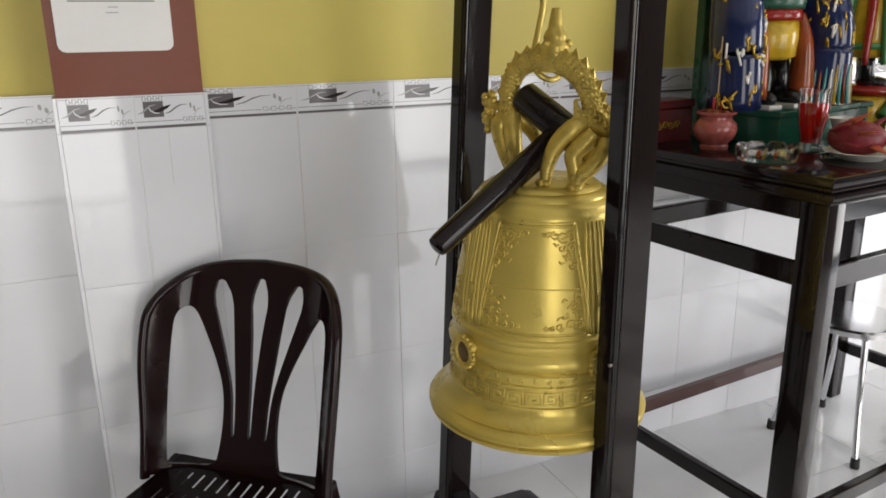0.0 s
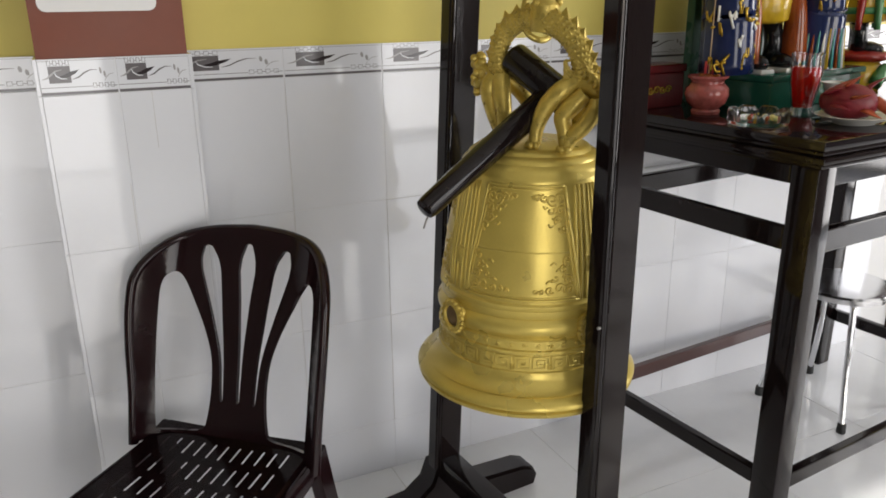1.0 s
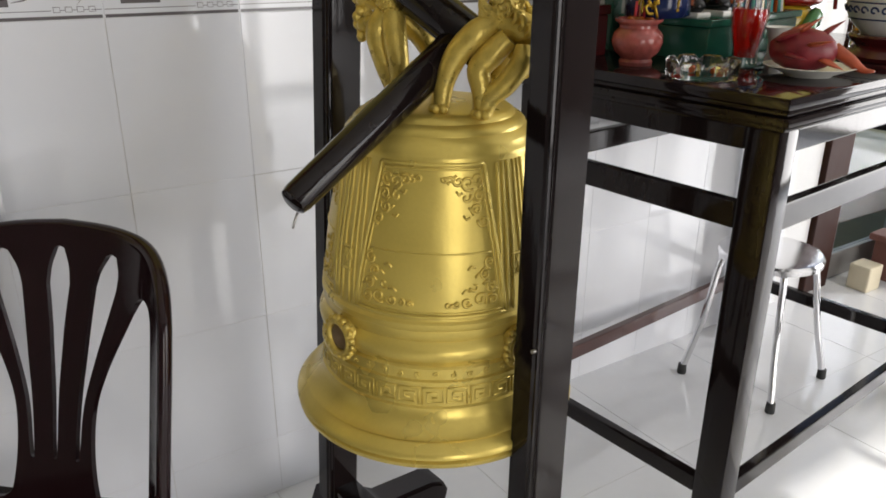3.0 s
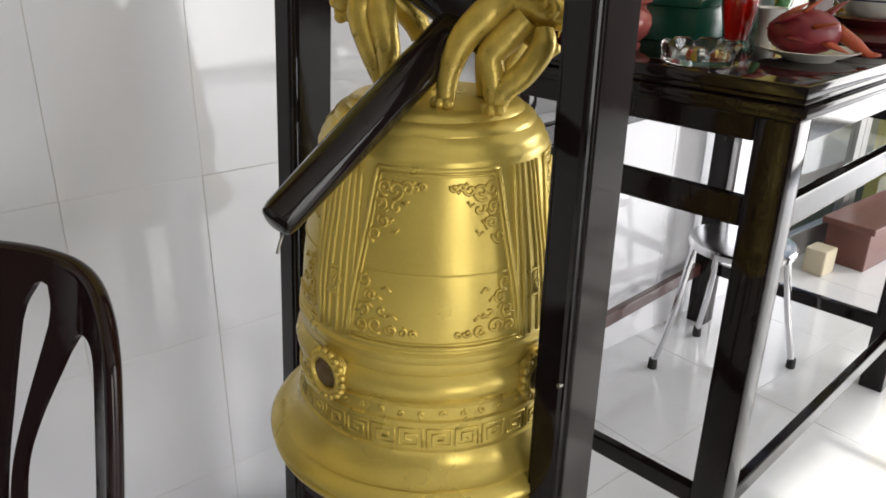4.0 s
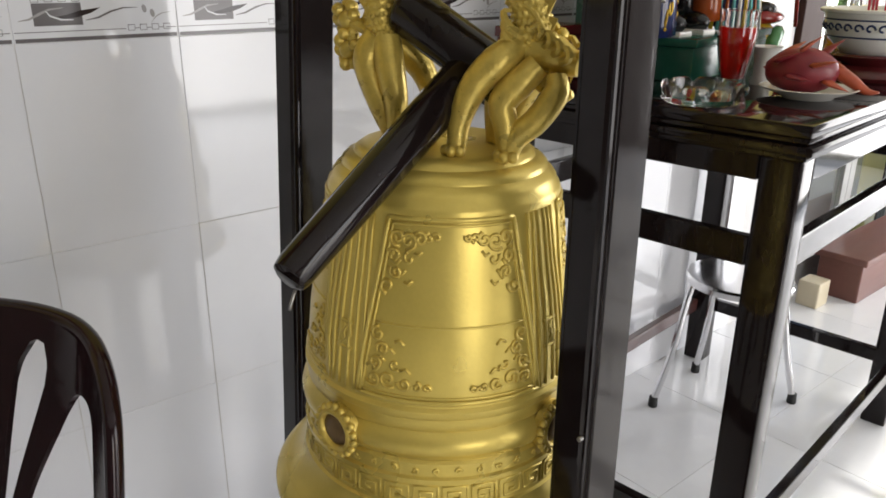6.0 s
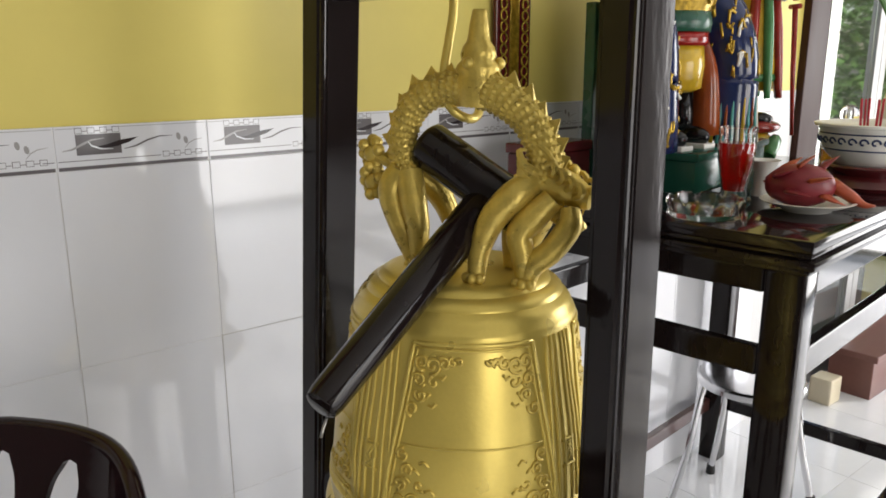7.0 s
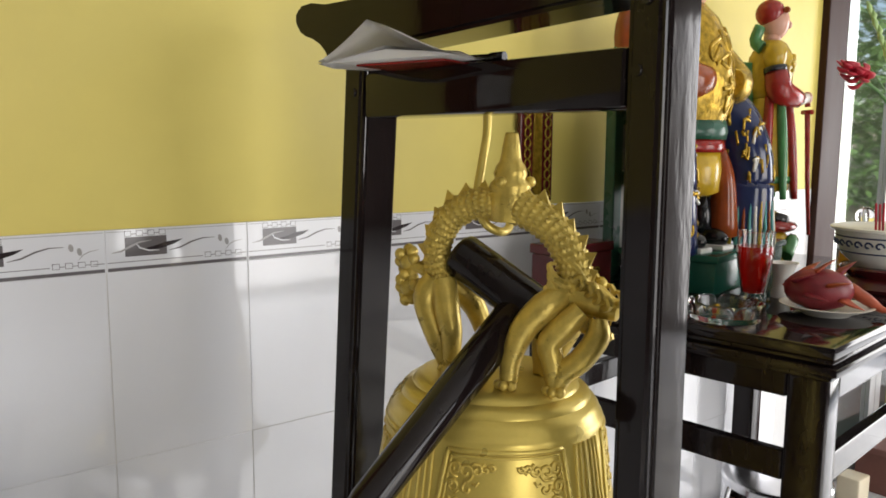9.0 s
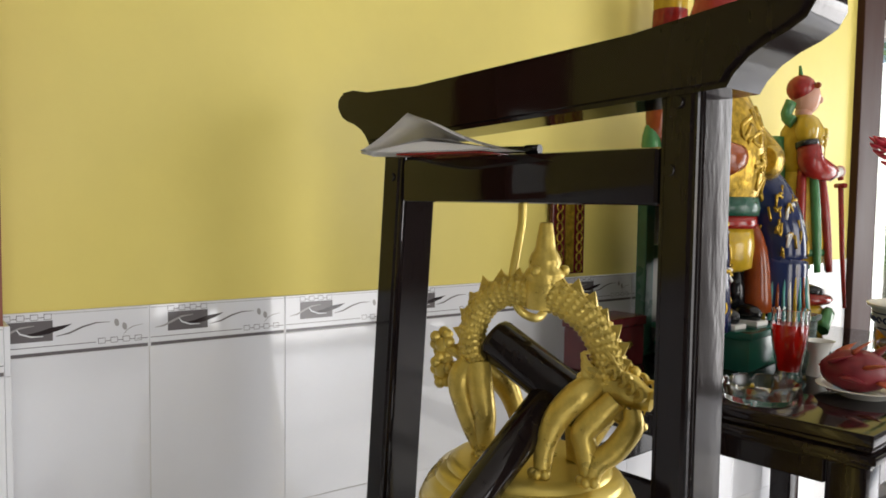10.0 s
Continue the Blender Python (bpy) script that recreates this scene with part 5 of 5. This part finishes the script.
# ---- doorway in the north wall, garden outside ----
def door_north():
    x0, x1, h = DOOR_N
    d = tagged(new("door_1"), "brown wooden door frame with a closed glazed metal door", "door", kind="structure")
    d.matrix_world = pose(x0, ROOM_N - 0.02, 0)
    w = x1 - x0
    for a, b in ((-0.10, 0.06), (w - 0.06, w + 0.10)):
        part("jamb", slab(a, b, 0, 0.10, 0, h + 0.06, 0.004), M_DOORWOOD, d)
    part("lintel", slab(0.0605, w - 0.0605, 0, 0.10, h - 0.06, h + 0.06, 0.004), M_DOORWOOD, d)
    for k in range(2):
        a = 0.063 + k * (w - 0.126) / 2
        b = a + (w - 0.126) / 2 - 0.003
        leaf = part("leaf", slab(a, a + 0.055, 0.03, 0.07, 0.005, h - 0.063, 0.003), M_ALU, d, "grey metal door leaf")
        for s in (slab(b - 0.055, b, 0.03, 0.07, 0.005, h - 0.063, 0.003), slab(a + 0.0555, b - 0.0555, 0.03, 0.07, h - 0.13, h - 0.063, 0.003), slab(a + 0.0555, b - 0.0555, 0.03, 0.07, 0.005, 0.12, 0.003), slab(a + 0.0555, b - 0.0555, 0.03, 0.07, 0.9, 0.96, 0.003)):
            part("leaf_rail", s, M_ALU, leaf)
        for z0, z1 in ((0.121, 0.899), (0.961, h - 0.131)):
            pane = part("pane", slab(a + 0.056, b - 0.056, 0.047, 0.052, z0, z1), M_GLASS, leaf)
            pane.visible_shadow = False


M_DOORWOOD = mat("brown_door_wood", (0.030, 0.009, 0.006), 0.5, spec=0.2, var=0.25, scale=5, stretch=(1, 1, 0.2))
M_ALU = mat("grey_metal_frame", (0.35, 0.35, 0.34), 0.35, metal=0.6, var=0.08)
door_north()

def door_things():
    s = thing("wooden_step", (3.66, 1.74, 0), "low reddish-brown wooden step before the door", "step")
    part("tread", slab(0, 0.95, 0, 0.22, 0.17, 0.20, 0.006), M_STEP, s)
    part("riser", slab(0.02, 0.93, 0.02, 0.20, 0, 0.1695, 0.004), M_STEP, s)
    b = thing("cream_block", (3.49, 1.84, 0), "small cream painted block standing beside the door frame", "block")
    part("block", slab(0, 0.10, 0, 0.09, 0, 0.11, 0.008), M_CREAM, b)


M_STEP = mat("mauve_brown_wood", (0.16, 0.065, 0.05), 0.4, var=0.2, scale=6, stretch=(0.2, 1, 1))
M_CREAM = mat("cream_paint", (0.62, 0.55, 0.40), 0.5, var=0.08)
door_things()

M_FOLIAGE = mat("garden_leaves", (0.10, 0.22, 0.04), 0.6, var=0.5, scale=1.2, fine=8)


def garden():
    rnd = random.Random(3)
    verts, faces = [], []
    for k in range(22000):
        x = rnd.uniform(6.0, 34.0)
        d = rnd.random()
        y = 8.6 + 3.0 * d + 0.3 * math.sin(x * 1.7)
        top = 3.0 + 6.5 * d + 0.6 * math.sin(x * 1.1) + 0.4 * math.sin(x * 2.9)
        z = rnd.uniform(0, max(0.3, top))
        s = rnd.uniform(0.2, 0.5)
        a, b = rnd.uniform(0, 6.28), rnd.uniform(-0.9, 0.9)
        ux, uy, uz = math.cos(a) * math.cos(b), math.sin(a) * math.cos(b), math.sin(b)
        vx, vy = -math.sin(a), math.cos(a)
        i = len(verts)
        verts += [(x, y, z), (x + ux * s * .5 + vx * s * .25, y + uy * s * .5 + vy * s * .25, z + uz * s * .5), (x + ux * s, y + uy * s, z + uz * s), (x + ux * s * .5 - vx * s * .25, y + uy * s * .5 - vy * s * .25, z + uz * s * .5)]
        faces.append((i, i + 1, i + 2, i + 3))
    me = bpy.data.meshes.new("hedge")
    me.from_pydata(verts, [], faces)
    me.materials.append(M_FOLIAGE)
    ob = new("hedge", me)
    ob.location.z = -0.12
    return tagged(ob, "dense green garden bushes beyond the glazed door", "bushes", kind="stuff")


garden()


# ---- tiles of walls, pillar and floor ----
M_JOINT = mat("white_joint_filler", (0.66, 0.66, 0.66), 0.7, var=0.05)
for x0, x1 in ((ROOM_W, DOOR_N[0] - 0.11), (DOOR_N[1] + 0.11, ROOM_E)):
    link("joint_filler", slab(x0, x1, ROOM_N + 0.0012, ROOM_N + TILE_T + 0.002, 0, BORDER_Z + BORDER_H - 0.001), M_JOINT, wall_n)
link("joint_filler", slab(PIL[0] + 0.001, PIL[1] - 0.001, PIL[2] + 0.0012, PIL[2] + TILE_T + 0.002, 0, BORDER_Z + BORDER_H - 0.001), M_JOINT, pillar)
T_FULL, T_FOOT, T_BORDER = tile_mesh(TW, TH), tile_mesh(TW, BORDER_Z - 3 * TH), border_mesh(TW, BORDER_H)
for k in range(-14, 20):
    x = 1.0 + k * TW
    if x < ROOM_W or x + TW > ROOM_E or (x + TW > DOOR_N[0] - 0.1 and x < DOOR_N[1] + 0.1):
        continue
    lay("border_tile", T_BORDER, (x, ROOM_N, BORDER_Z), wall_n)
    for r in range(3):
        lay("tile", T_FULL, (x, ROOM_N, BORDER_Z - (r + 1) * TH), wall_n)
    lay("tile", T_FOOT, (x, ROOM_N, 0), wall_n)
pw = (PIL[1] - PIL[0]) / 2
P_FULL, P_FOOT, P_BORDER = tile_mesh(pw, TH), tile_mesh(pw, BORDER_Z - 3 * TH), border_mesh(pw, BORDER_H)
S_FULL, S_FOOT, S_BORDER = tile_mesh(ROOM_N - PIL[2], TH), tile_mesh(ROOM_N - PIL[2], BORDER_Z - 3 * TH), tile_mesh(ROOM_N - PIL[2], BORDER_H)
for k in range(2):
    lay("border_tile", P_BORDER, (PIL[0] + k * pw, PIL[2], BORDER_Z), pillar)
    for r in range(3):
        lay("tile", P_FULL, (PIL[0] + k * pw, PIL[2], BORDER_Z - (r + 1) * TH), pillar)
    lay("tile", P_FOOT, (PIL[0] + k * pw, PIL[2], 0), pillar)
for x, y, turn in ((PIL[1] + TILE_T, PIL[2], 90), (PIL[0] - TILE_T, ROOM_N, -90)):
    for r in range(3):
        lay("tile", S_FULL, (x, y, BORDER_Z - (r + 1) * TH), pillar, turn)
    lay("tile", S_FOOT, (x, y, 0), pillar, turn)
    lay("tile", S_BORDER, (x, y, BORDER_Z), pillar, turn)
FT = 0.5
fb = slab(0.001, FT - 0.001, 0.001, FT - 0.001, -0.01, 0.0, 0.0012)
floor_tile = link("floor_tile", fb, M_FLOOR, floor)
FX, FY = 0.985, 1.05
first = True
for i in range(-8, 11):
    for j in range(-9, 3):
        x, y = FX + i * FT, FY + j * FT
        if x > ROOM_E or x + FT < ROOM_W - 0.2 or y + FT < ROOM_S - 0.2 or y > ROOM_N:
            continue
        if first:
            floor_tile.matrix_basis = pose(x, y, 0)
            first = False
        else:
            lay("floor_tile", floor_tile.data, (x, y, 0), floor)

# a few open joints that show as grey lines
M_LINE = mat("open_grey_joint", (0.48, 0.47, 0.46), 0.8, var=0.2, scale=30)
for x0, x1, z0, z1 in ((0.9995, 1.0012, 0.165, 0.857), (1.0, 1.259, 0.8545, 0.8558), (0.7385, 0.7396, 0.0, 1.2)):
    link("joint_line", slab(x0, x1, ROOM_N - 0.0004, ROOM_N + 0.001, z0, z1), M_LINE if z0 > 0.1 else M_GROUT, wall_n)
for x0, x1, z0, z1 in ((0.4135, 0.4146, 1.075, 1.198), (0.345, 0.3462, 0.7, 1.0)):
    link("joint_line", slab(x0, x1, PIL[2] - 0.0004, PIL[2] + 0.001, z0, z1), M_LINE if z1 > 1.1 else M_GROUT, pillar)
